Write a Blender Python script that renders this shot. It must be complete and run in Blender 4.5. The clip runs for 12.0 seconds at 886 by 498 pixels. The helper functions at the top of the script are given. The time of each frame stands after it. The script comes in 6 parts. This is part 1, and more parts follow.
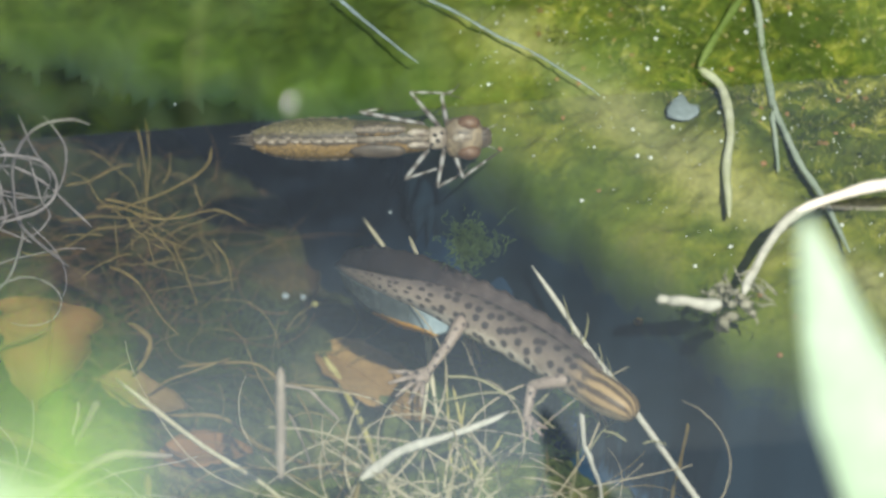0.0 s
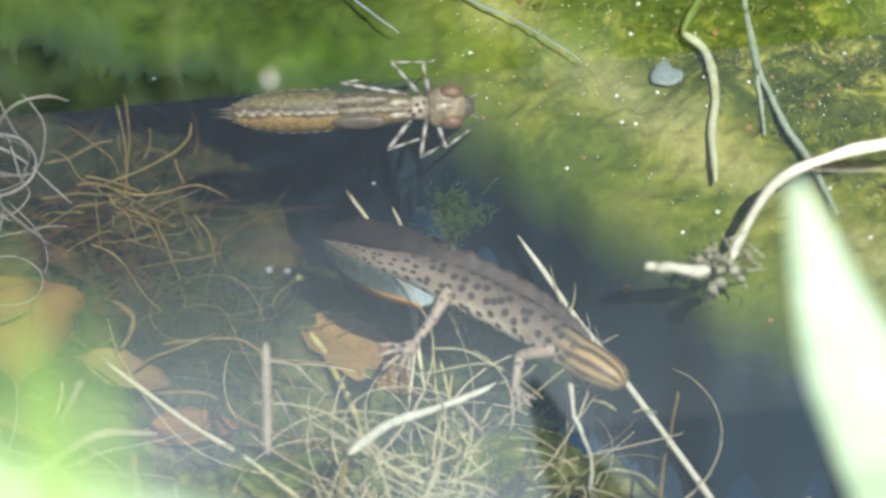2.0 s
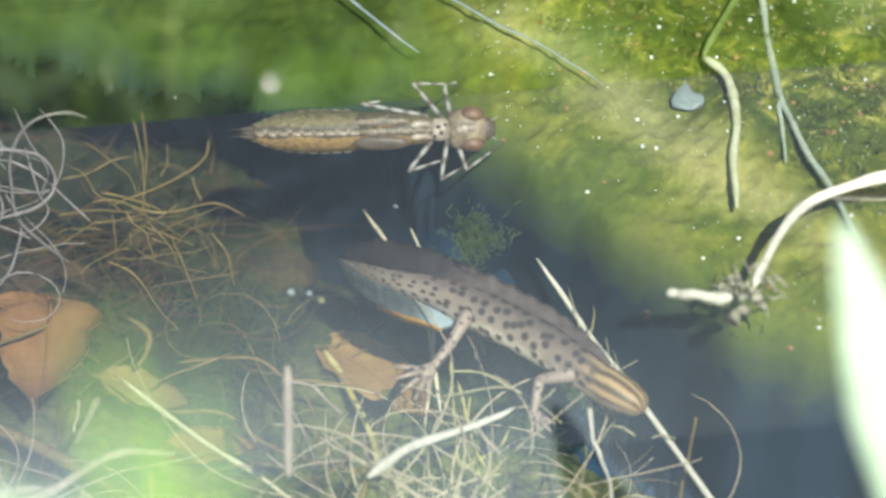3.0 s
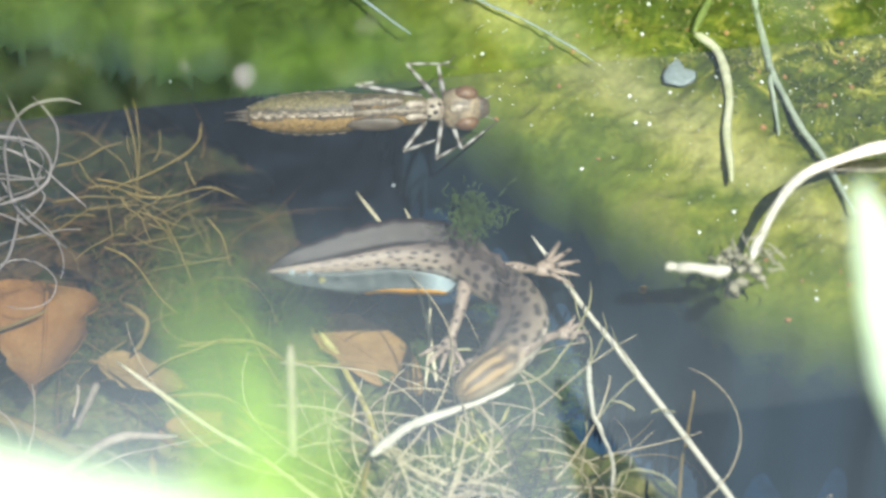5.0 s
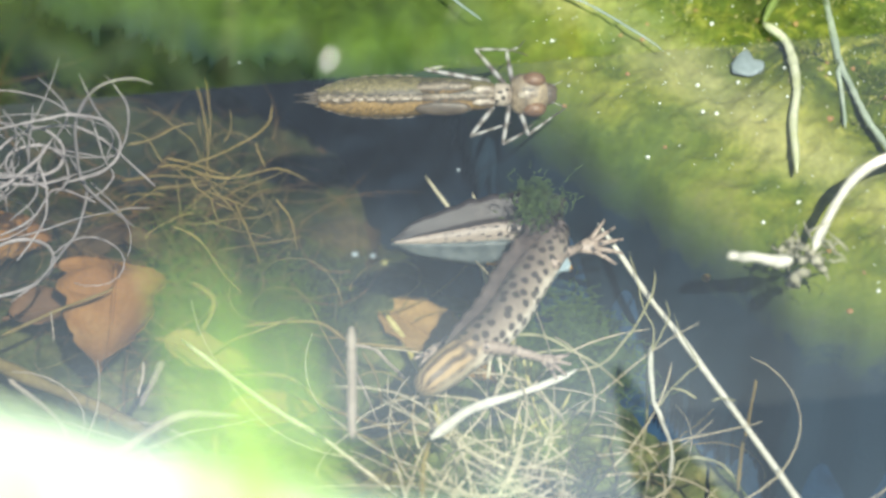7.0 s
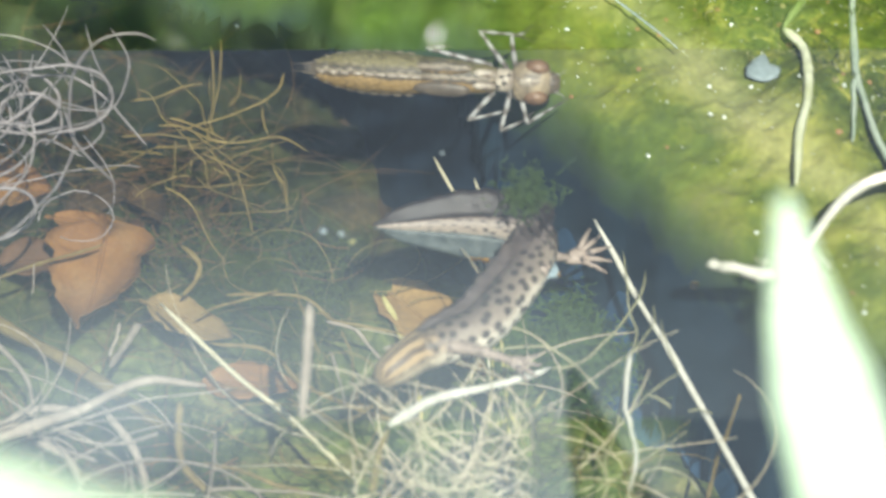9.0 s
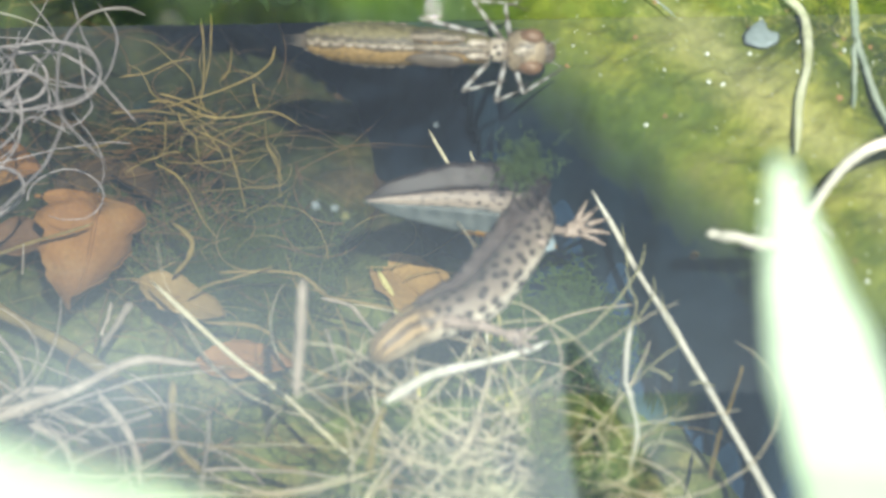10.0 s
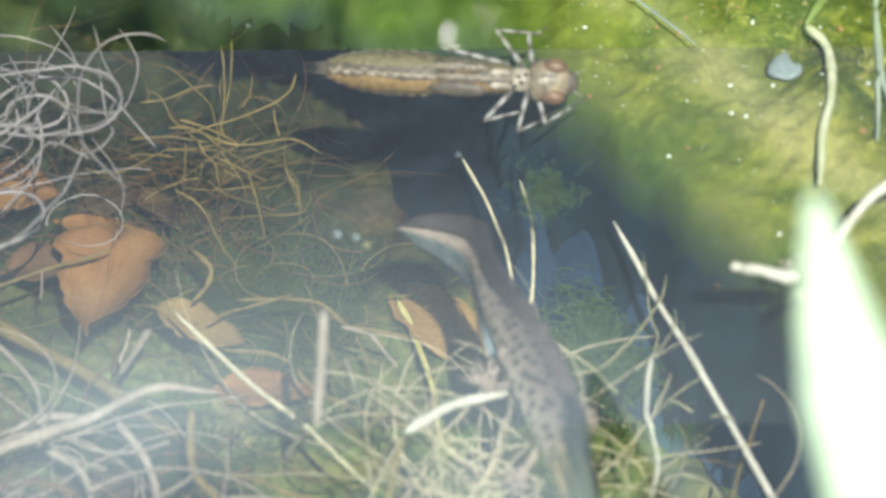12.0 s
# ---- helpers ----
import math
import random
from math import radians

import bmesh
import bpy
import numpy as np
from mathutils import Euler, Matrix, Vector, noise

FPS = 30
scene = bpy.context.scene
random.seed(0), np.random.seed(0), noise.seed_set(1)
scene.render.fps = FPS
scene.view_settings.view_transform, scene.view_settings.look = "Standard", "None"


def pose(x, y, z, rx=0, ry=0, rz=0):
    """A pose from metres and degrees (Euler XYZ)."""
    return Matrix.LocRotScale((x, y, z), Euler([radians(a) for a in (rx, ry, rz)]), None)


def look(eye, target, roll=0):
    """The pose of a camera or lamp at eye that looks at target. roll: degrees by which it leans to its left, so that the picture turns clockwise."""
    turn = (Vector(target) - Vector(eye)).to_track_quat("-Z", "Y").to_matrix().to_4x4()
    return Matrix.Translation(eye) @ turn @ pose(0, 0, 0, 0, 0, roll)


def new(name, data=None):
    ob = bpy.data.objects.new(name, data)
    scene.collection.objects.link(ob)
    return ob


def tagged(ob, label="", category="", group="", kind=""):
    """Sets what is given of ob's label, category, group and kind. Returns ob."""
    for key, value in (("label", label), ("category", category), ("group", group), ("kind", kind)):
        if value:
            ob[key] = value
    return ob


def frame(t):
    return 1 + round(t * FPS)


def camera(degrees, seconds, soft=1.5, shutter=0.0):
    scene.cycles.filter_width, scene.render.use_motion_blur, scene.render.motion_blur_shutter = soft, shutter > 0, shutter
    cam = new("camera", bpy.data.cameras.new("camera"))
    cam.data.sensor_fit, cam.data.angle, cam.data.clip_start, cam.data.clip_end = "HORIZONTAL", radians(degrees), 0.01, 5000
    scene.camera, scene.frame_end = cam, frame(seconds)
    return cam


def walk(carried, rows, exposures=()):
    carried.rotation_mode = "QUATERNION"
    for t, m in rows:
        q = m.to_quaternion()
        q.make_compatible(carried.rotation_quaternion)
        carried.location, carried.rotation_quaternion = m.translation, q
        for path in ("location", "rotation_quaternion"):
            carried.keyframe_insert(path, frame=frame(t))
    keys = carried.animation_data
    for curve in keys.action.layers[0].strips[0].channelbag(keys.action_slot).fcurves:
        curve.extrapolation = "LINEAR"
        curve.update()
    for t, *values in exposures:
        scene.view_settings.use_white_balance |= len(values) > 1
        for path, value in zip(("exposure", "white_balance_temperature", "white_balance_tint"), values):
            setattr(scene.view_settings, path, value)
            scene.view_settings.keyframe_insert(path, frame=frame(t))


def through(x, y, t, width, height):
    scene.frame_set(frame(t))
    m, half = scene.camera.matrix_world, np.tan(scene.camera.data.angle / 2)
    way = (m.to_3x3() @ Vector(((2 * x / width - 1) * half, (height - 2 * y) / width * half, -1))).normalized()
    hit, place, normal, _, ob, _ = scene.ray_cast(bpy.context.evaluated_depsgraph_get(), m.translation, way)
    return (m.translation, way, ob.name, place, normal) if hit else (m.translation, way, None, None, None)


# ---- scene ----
cam = camera(11.2, 12.0, soft=3.0, shutter=0.5)
PATH = [
    (0, (0.0000, -0.5660, 0.5660), (0.00001, -0.00031, 0.00032), -0.00),
    (0.5, (0.0016, -0.5679, 0.5658), (0.00132, -0.00383, -0.00148), -0.46),
    (1, (0.0045, -0.5682, 0.5640), (0.00341, -0.00465, -0.00380), -0.99),
    (1.5, (0.0071, -0.5656, 0.5618), (0.00443, -0.00141, -0.00535), -1.30),
    (2, (-0.0005, -0.5613, 0.5595), (0.00268, 0.00158, -0.00893), -0.84),
    (2.5, (-0.0081, -0.5582, 0.5578), (-0.00015, 0.00500, -0.01032), 0.01),
    (3, (-0.0116, -0.5552, 0.5635), (-0.00056, 0.00537, -0.00722), 0.42),
    (5, (-0.0226, -0.5602, 0.5618), (0.00009, 0.00090, -0.00789), 0.25),
    (5.5, (-0.0209, -0.5629, 0.5615), (-0.00362, 0.00045, -0.00627), 0.67),
    (6, (-0.0189, -0.5636, 0.5617), (-0.00780, 0.00050, -0.00547), 0.61),
    (6.5, (-0.0194, -0.5631, 0.5602), (-0.01069, 0.00065, -0.00736), 0.54),
    (7, (-0.0136, -0.5632, 0.5640), (-0.01162, -0.00323, -0.00732), -0.20),
    (7.2, (-0.0091, -0.5628, 0.5652), (-0.01179, -0.00283, -0.00615), -0.18),
    (8.8, (0.0327, -0.5460, 0.5550), (-0.01282, 0.00820, -0.02014), 0.53),
    (9, (0.0410, -0.5456, 0.5513), (-0.01089, 0.00857, -0.02334), 0.55),
    (9.5, (0.0469, -0.5438, 0.5461), (-0.00904, 0.00993, -0.02854), -0.15),
    (10, (0.0431, -0.5378, 0.5406), (-0.01079, 0.01429, -0.03579), -0.39),
    (10.5, (0.0379, -0.5340, 0.5396), (-0.01359, 0.01915, -0.03606), 0.23),
    (11, (0.0380, -0.5345, 0.5416), (-0.01471, 0.01905, -0.03351), 0.67),
    (11.5, (0.0369, -0.5337, 0.5411), (-0.01503, 0.01918, -0.03476), 0.51),
    (12, (0.0385, -0.5353, 0.5398), (-0.01474, 0.01950, -0.03412), 0.21),]
walk(cam, [(t, look(eye, target, roll)) for t, eye, target, roll in PATH], exposures=((0, 0.68), (0.7, 0.88), (1.5, 0.9), (3, 1.06), (5, 1.21), (6.3, 1.16), (7.2, 1.25), (9, 1.23), (12, 1.18)))
cam.data.dof.use_dof = True
cam.data.dof.focus_distance = 0.80
cam.data.dof.aperture_fstop = 15.0

MM = 0.001
SUN_AZIMUTH, SUN_HEIGHT = 163.0, 54.0  # degrees from +y towards +x, and above the horizon

# ---- world and sun ----
world = bpy.data.worlds.new("sky")
scene.world = world
world.use_nodes = True
sky = world.node_tree.nodes.new("ShaderNodeTexSky")
sky.sky_type, sky.sun_disc = "NISHITA", False
sky.sun_elevation, sky.sun_rotation = radians(SUN_HEIGHT), radians(SUN_AZIMUTH)
background = world.node_tree.nodes["Background"]
background.inputs["Strength"].default_value = 0.034
world.node_tree.links.new(sky.outputs["Color"], background.inputs["Color"])
sun = new("sun", bpy.data.lights.new("sun", "SUN"))
sun.data.energy, sun.data.angle, sun.data.color = 5.0, radians(0.5), (1.0, 0.95, 0.86)
_h, _a = radians(SUN_HEIGHT), radians(SUN_AZIMUTH)
sun.matrix_world = look((math.sin(_a) * math.cos(_h) * 5, math.cos(_a) * math.cos(_h) * 5, math.sin(_h) * 5), (0, 0, 0))


# ---- materials ----
def material(name, rough=0.6, spec=0.4, sheen=0.0):
    m = bpy.data.materials.new(name)
    m.use_nodes = True
    b = m.node_tree.nodes["Principled BSDF"]
    b.inputs["Roughness"].default_value = rough
    b.inputs["Specular IOR Level"].default_value = spec
    b.inputs["Sheen Weight"].default_value = sheen
    return m, m.node_tree, b


def node(tree, kind, **values):
    n = tree.nodes.new(kind)
    for key, value in values.items():
        n.inputs[key].default_value = value
    return n


def noise_of(tree, coords, scale, detail=4.0, rough=0.6, distort=0.0):
    n = node(tree, "ShaderNodeTexNoise", Scale=scale, Detail=detail, Roughness=rough, Distortion=distort)
    tree.links.new(coords, n.inputs["Vector"])
    return n.outputs["Fac"]


def ramp_of(tree, fac, stops):
    n = tree.nodes.new("ShaderNodeValToRGB")
    while len(n.color_ramp.elements) < len(stops):
        n.color_ramp.elements.new(0.5)
    for element, (at, colour) in zip(n.color_ramp.elements, stops):
        element.position, element.color = at, (*colour, 1.0)
    tree.links.new(fac, n.inputs["Fac"])
    return n.outputs["Color"]


def mix_of(tree, fac, a, b, blend="MIX"):
    n = tree.nodes.new("ShaderNodeMix")
    n.data_type, n.blend_type = "RGBA", blend
    for socket, value in ((n.inputs[0], fac), (n.inputs[6], a), (n.inputs[7], b)):
        if isinstance(value, (int, float)):
            socket.default_value = value
        elif isinstance(value, tuple):
            socket.default_value = (*value, 1.0)
        else:
            tree.links.new(value, socket)
    return n.outputs[2]


def maths(tree, op, a, b=0.0, clamp=False):
    n = tree.nodes.new("ShaderNodeMath")
    n.operation, n.use_clamp = op, clamp
    for socket, value in ((n.inputs[0], a), (n.inputs[1], b)):
        if isinstance(value, (int, float)):
            socket.default_value = value
        else:
            tree.links.new(value, socket)
    return n.outputs[0]


def bump_of(tree, bsdf, height, strength=0.5, distance=0.0005):
    n = node(tree, "ShaderNodeBump", Strength=strength, Distance=distance)
    tree.links.new(height, n.inputs["Height"])
    tree.links.new(n.outputs["Normal"], bsdf.inputs["Normal"])


def object_coords(tree):
    return tree.nodes.new("ShaderNodeTexCoord").outputs["Object"]


def mottled(name, stops, scale, fine=None, rough=0.6, spec=0.35, bump=0.4, depth=0.0004, through=0.0, tint=None, vary=0.0):
    """A surface of patches at two scales with fine relief. through: how much light passes it."""
    m, tree, b = material(name, rough, spec)
    at = object_coords(tree)
    big = noise_of(tree, at, scale, 5.0, 0.62, 0.3)
    small = noise_of(tree, at, fine or scale * 7, 4.0, 0.7)
    colour = ramp_of(tree, big, stops)
    grain = ramp_of(tree, small, [(0.25, (0.55, 0.55, 0.55)), (0.75, (1.25, 1.25, 1.25))])
    colour = mix_of(tree, 0.7, colour, grain, "MULTIPLY")
    if vary:
        info = tree.nodes.new("ShaderNodeObjectInfo")
        shade = ramp_of(tree, info.outputs["Random"], [(0.0, (1 - vary,) * 3), (1.0, (1 + vary,) * 3)])
        colour = mix_of(tree, 1.0, colour, shade, "MULTIPLY")
    tree.links.new(colour, b.inputs["Base Color"])
    bump_of(tree, b, small, bump, depth)
    if through:
        t = tree.nodes.new("ShaderNodeBsdfTranslucent")
        tree.links.new(colour, t.inputs["Color"])
        mix = node(tree, "ShaderNodeMixShader", Fac=through)
        tree.links.new(b.outputs[0], mix.inputs[1])
        tree.links.new(t.outputs[0], mix.inputs[2])
        tree.links.new(mix.outputs[0], tree.nodes["Material Output"].inputs["Surface"])
    return m


def algae_material():
    """Felted algae: green tufts with a dusting of pale silt in drifts, lumpy at every scale."""
    m, tree, b = material("algae", 0.85, 0.2)
    at = object_coords(tree)
    patch = noise_of(tree, at, 42, 6.0, 0.7, 0.8)
    grain = noise_of(tree, at, 900, 5.0, 0.75)
    tufts = noise_of(tree, at, 210, 4.0, 0.7, 0.5)
    green = ramp_of(tree, patch, [(0.30, (0.042, 0.066, 0.006)), (0.46, (0.105, 0.138, 0.014)), (0.58, (0.21, 0.228, 0.028)), (0.72, (0.33, 0.31, 0.07))])
    turn = node(tree, "ShaderNodeMapping", Rotation=(0, 0, radians(38)), Scale=(9, 34, 20))
    tree.links.new(at, turn.inputs["Vector"])
    paleness = noise_of(tree, turn.outputs["Vector"], 1.0, 5.0, 0.65, 0.6)
    sep = tree.nodes.new("ShaderNodeSeparateXYZ")
    tree.links.new(at, sep.inputs[0])
    # distance across the low crest of the mat, where silt has settled; darker living weed grows beyond it
    across = maths(tree, "ADD", maths(tree, "MULTIPLY", sep.outputs["X"], 0.707), maths(tree, "MULTIPLY", sep.outputs["Y"], 0.707))
    across = maths(tree, "ADD", maths(tree, "SUBTRACT", across, 0.0395), maths(tree, "MULTIPLY", maths(tree, "SUBTRACT", patch, 0.5), 0.016))
    crest = maths(tree, "SUBTRACT", 1.0, maths(tree, "MULTIPLY", maths(tree, "ABSOLUTE", across), 85.0), True)
    crest = maths(tree, "MULTIPLY", crest, maths(tree, "MULTIPLY", maths(tree, "ADD", sep.outputs["X"], 0.02), 22.0, True))
    dust = maths(tree, "MULTIPLY", maths(tree, "ADD", maths(tree, "SUBTRACT", paleness, 0.60), maths(tree, "MULTIPLY", crest, 0.42)), 2.6, True)
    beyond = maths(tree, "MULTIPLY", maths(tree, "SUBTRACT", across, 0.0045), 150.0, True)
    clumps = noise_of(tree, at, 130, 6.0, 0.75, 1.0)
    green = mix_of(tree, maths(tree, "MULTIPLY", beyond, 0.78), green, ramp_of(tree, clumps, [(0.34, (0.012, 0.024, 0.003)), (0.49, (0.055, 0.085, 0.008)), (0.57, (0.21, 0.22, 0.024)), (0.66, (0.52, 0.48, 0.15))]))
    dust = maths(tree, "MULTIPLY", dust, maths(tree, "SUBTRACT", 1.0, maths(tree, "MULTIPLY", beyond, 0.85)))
    # darker green over the far left arm of the mat
    left_arm = maths(tree, "MULTIPLY", maths(tree, "ADD", maths(tree, "SUBTRACT", 0.008, sep.outputs["X"]), maths(tree, "MULTIPLY", maths(tree, "SUBTRACT", patch, 0.45), 0.06)), 40.0, True)
    green = mix_of(tree, maths(tree, "MULTIPLY", left_arm, 0.9), green, ramp_of(tree, tufts, [(0.3, (0.012, 0.024, 0.004)), (0.7, (0.042, 0.070, 0.009))]))
    colour = mix_of(tree, maths(tree, "MULTIPLY", dust, 0.75), green, (0.40, 0.38, 0.17))
    colour = mix_of(tree, 0.6, colour, ramp_of(tree, tufts, [(0.3, (0.55, 0.6, 0.5)), (0.7, (1.25, 1.2, 1.2))]), "MULTIPLY")
    colour = mix_of(tree, 0.7, colour, ramp_of(tree, grain, [(0.3, (0.6, 0.6, 0.6)), (0.7, (1.3, 1.3, 1.3))]), "MULTIPLY")
    # depth shade put into the colour: darker green low along the rim
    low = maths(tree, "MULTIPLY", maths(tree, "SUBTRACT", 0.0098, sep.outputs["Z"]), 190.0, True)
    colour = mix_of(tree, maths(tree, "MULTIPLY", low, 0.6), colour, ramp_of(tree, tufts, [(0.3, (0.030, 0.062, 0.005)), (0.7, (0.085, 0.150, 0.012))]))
    # lower still the colour fades to the dark of deeper water
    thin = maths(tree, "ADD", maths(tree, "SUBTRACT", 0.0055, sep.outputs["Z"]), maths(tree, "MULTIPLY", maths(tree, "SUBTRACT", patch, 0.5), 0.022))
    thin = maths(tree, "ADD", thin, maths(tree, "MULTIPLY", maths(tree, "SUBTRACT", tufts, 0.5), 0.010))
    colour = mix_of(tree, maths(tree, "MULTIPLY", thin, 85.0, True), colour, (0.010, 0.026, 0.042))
    tree.links.new(colour, b.inputs["Base Color"])
    bump_of(tree, b, maths(tree, "ADD", tufts, maths(tree, "MULTIPLY", grain, 0.4)), 0.4, 0.0008)
    return m


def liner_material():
    """Blue-black rubber; a lighter middle is painted in to stand for lit murky water."""
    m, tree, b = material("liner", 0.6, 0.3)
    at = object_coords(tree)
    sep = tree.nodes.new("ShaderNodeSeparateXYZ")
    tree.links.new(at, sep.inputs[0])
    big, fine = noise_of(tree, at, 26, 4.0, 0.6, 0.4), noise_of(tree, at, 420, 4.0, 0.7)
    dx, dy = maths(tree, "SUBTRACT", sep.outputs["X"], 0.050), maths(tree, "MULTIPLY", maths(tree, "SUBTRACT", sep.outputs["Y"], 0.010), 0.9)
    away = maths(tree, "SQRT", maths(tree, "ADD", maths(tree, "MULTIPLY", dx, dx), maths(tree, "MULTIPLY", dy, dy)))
    paleness = maths(tree, "ADD", maths(tree, "MULTIPLY", maths(tree, "SUBTRACT", 0.064, away), 20.0), maths(tree, "MULTIPLY", maths(tree, "SUBTRACT", big, 0.5), 1.6))
    colour = ramp_of(tree, paleness, [(0.0, (0.006, 0.014, 0.027)), (0.4, (0.015, 0.044, 0.092)), (1.0, (0.046, 0.108, 0.205))])
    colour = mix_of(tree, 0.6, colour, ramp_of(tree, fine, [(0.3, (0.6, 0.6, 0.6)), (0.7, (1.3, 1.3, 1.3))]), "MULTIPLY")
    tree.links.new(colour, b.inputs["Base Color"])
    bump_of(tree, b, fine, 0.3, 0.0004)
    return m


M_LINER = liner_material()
M_FRINGE = mottled("algae_threads", [(0.3, (0.035, 0.058, 0.008)), (0.7, (0.10, 0.135, 0.02))], 150, 1500, 0.7, 0.3, 0.5, 0.0003, 0.3)


def silt_material():
    """Brown rotted litter on the far side, olive silt furred with algae on the near side, in ragged patches."""
    m, tree, b = material("silt", 0.9, 0.15)
    at = object_coords(tree)
    big, fine = noise_of(tree, at, 55, 5.0, 0.65, 0.5), noise_of(tree, at, 700, 4.0, 0.7)
    sep = tree.nodes.new("ShaderNodeSeparateXYZ")
    tree.links.new(at, sep.inputs[0])
    litter = ramp_of(tree, big, [(0.3, (0.013, 0.017, 0.007)), (0.5, (0.032, 0.040, 0.013)), (0.7, (0.075, 0.056, 0.022))])
    # near-side tones are lightened too, standing for the milky green haze there
    furred = ramp_of(tree, big, [(0.3, (0.058, 0.080, 0.022)), (0.5, (0.12, 0.145, 0.042)), (0.7, (0.24, 0.215, 0.085))])
    nearer = maths(tree, "MULTIPLY", maths(tree, "SUBTRACT", maths(tree, "MULTIPLY", maths(tree, "SUBTRACT", noise_of(tree, at, 30, 3.0), 0.5), 0.05), maths(tree, "SUBTRACT", sep.outputs["Y"], maths(tree, "ADD", 0.004, maths(tree, "MULTIPLY", maths(tree, "ADD", sep.outputs["X"], 0.03, True), 0.8)))), 32.0)
    colour = mix_of(tree, maths(tree, "ADD", nearer, 0.3, True), litter, furred)
    # its foot thins out over the bare rubber
    foot = maths(tree, "MULTIPLY", maths(tree, "SUBTRACT", -0.0495, maths(tree, "ADD", sep.outputs["Z"], maths(tree, "MULTIPLY", maths(tree, "SUBTRACT", big, 0.5), 0.012))), 260.0, True)
    colour = mix_of(tree, foot, colour, (0.014, 0.036, 0.052))
    crumbs = noise_of(tree, at, 190, 6.0, 0.75, 0.8)
    colour = mix_of(tree, 0.9, colour, ramp_of(tree, crumbs, [(0.34, (0.35, 0.36, 0.34)), (0.5, (0.9, 0.9, 0.86)), (0.66, (1.5, 1.42, 1.3))]), "MULTIPLY")
    colour = mix_of(tree, 0.7, colour, ramp_of(tree, fine, [(0.25, (0.55, 0.55, 0.55)), (0.75, (1.25, 1.25, 1.25))]), "MULTIPLY")
    tree.links.new(colour, b.inputs["Base Color"])
    bump_of(tree, b, fine, 0.8, 0.001)
    return m


M_SILT = silt_material()
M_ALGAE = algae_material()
M_WEED = mottled("weed", [(0.3, (0.05, 0.11, 0.025)), (0.7, (0.16, 0.25, 0.065))], 150, 1500, 0.7, 0.3, 0.5, 0.0003, 0.3)
M_PALEWEED = mottled("pale_weed", [(0.3, (0.06, 0.11, 0.03)), (0.7, (0.17, 0.25, 0.09))], 150, 1500, 0.7, 0.3, 0.5, 0.0003, 0.4)
M_SOIL = mottled("soil", [(0.3, (0.05, 0.07, 0.02)), (0.7, (0.09, 0.11, 0.035))], 1.5, 40, 0.95, 0.1)
M_PALE = mottled("pale_root", [(0.3, (0.28, 0.22, 0.17)), (0.7, (0.50, 0.42, 0.34))], 120, 900, 0.6, 0.35, 0.4, 0.0002, 0.2, vary=0.25)
M_TAN = mottled("tan_root", [(0.3, (0.17, 0.115, 0.03)), (0.7, (0.34, 0.25, 0.09))], 120, 900, 0.6, 0.35, 0.4, 0.0002, 0.2, vary=0.25)
M_BROWNROOT = mottled("brown_root", [(0.3, (0.09, 0.048, 0.018)), (0.7, (0.22, 0.12, 0.045))], 120, 900, 0.7, 0.3, 0.4, 0.0002, 0.15, vary=0.25)
M_HAIR = mottled("hair_root", [(0.3, (0.34, 0.32, 0.16)), (0.7, (0.54, 0.51, 0.30))], 120, 900, 0.6, 0.35, 0.4, 0.0002, 0.2, vary=0.25)
M_LILAC = mottled("lilac_root", [(0.3, (0.25, 0.215, 0.22)), (0.7, (0.46, 0.41, 0.415))], 120, 900, 0.5, 0.4, 0.2, 0.0001, 0.2, vary=0.3)
M_SPECKY = mottled("flake", [(0.3, (0.22, 0.20, 0.06)), (0.7, (0.42, 0.38, 0.16))], 300, 900, 0.7)
M_YELLOWSTEM = mottled("pale_yellow_stem", [(0.3, (0.60, 0.62, 0.32)), (0.7, (0.88, 0.88, 0.72))], 100, 900, 0.4, 0.4, 0.3, 0.0002, 0.3)
M_CREAM = mottled("cream_root", [(0.3, (0.72, 0.58, 0.37)), (0.7, (0.92, 0.81, 0.58))], 120, 900, 0.6, 0.35, 0.4, 0.0002, 0.2, vary=0.25)
M_STRAW = mottled("straw", [(0.3, (0.62, 0.54, 0.34)), (0.7, (0.85, 0.78, 0.58))], 90, 900, 0.5, 0.4, 0.3, 0.0002, 0.2)
M_WHITE = mottled("bleached_root", [(0.3, (0.66, 0.62, 0.52)), (0.7, (0.86, 0.83, 0.74))], 90, 900, 0.5, 0.4, 0.3, 0.0002, 0.15)
M_YELLOW = mottled("yellow_stem", [(0.3, (0.48, 0.40, 0.07)), (0.7, (0.78, 0.70, 0.32))], 160, 900, 0.5, 0.4, 0.3, 0.0002, 0.2)
M_GREENSTEM = mottled("green_stem", [(0.3, (0.16, 0.24, 0.05)), (0.7, (0.32, 0.40, 0.13))], 100, 900, 0.5, 0.4, 0.3, 0.0002, 0.25)
M_TEAL = mottled("pale_stem", [(0.3, (0.36, 0.45, 0.34)), (0.7, (0.66, 0.72, 0.62))], 100, 900, 0.4, 0.4, 0.3, 0.0002, 0.3)
M_ORANGE = mottled("orange_leaf", [(0.3, (0.161, 0.068, 0.019)), (0.55, (0.260, 0.124, 0.037)), (0.75, (0.310, 0.186, 0.074))], 70, 1500, 0.75, 0.25, 0.25, 0.0002, 0.1)
M_TANLEAF = mottled("tan_leaf", [(0.3, (0.165, 0.102, 0.032)), (0.7, (0.310, 0.208, 0.078))], 90, 1500, 0.75, 0.25, 0.25, 0.0002, 0.1)
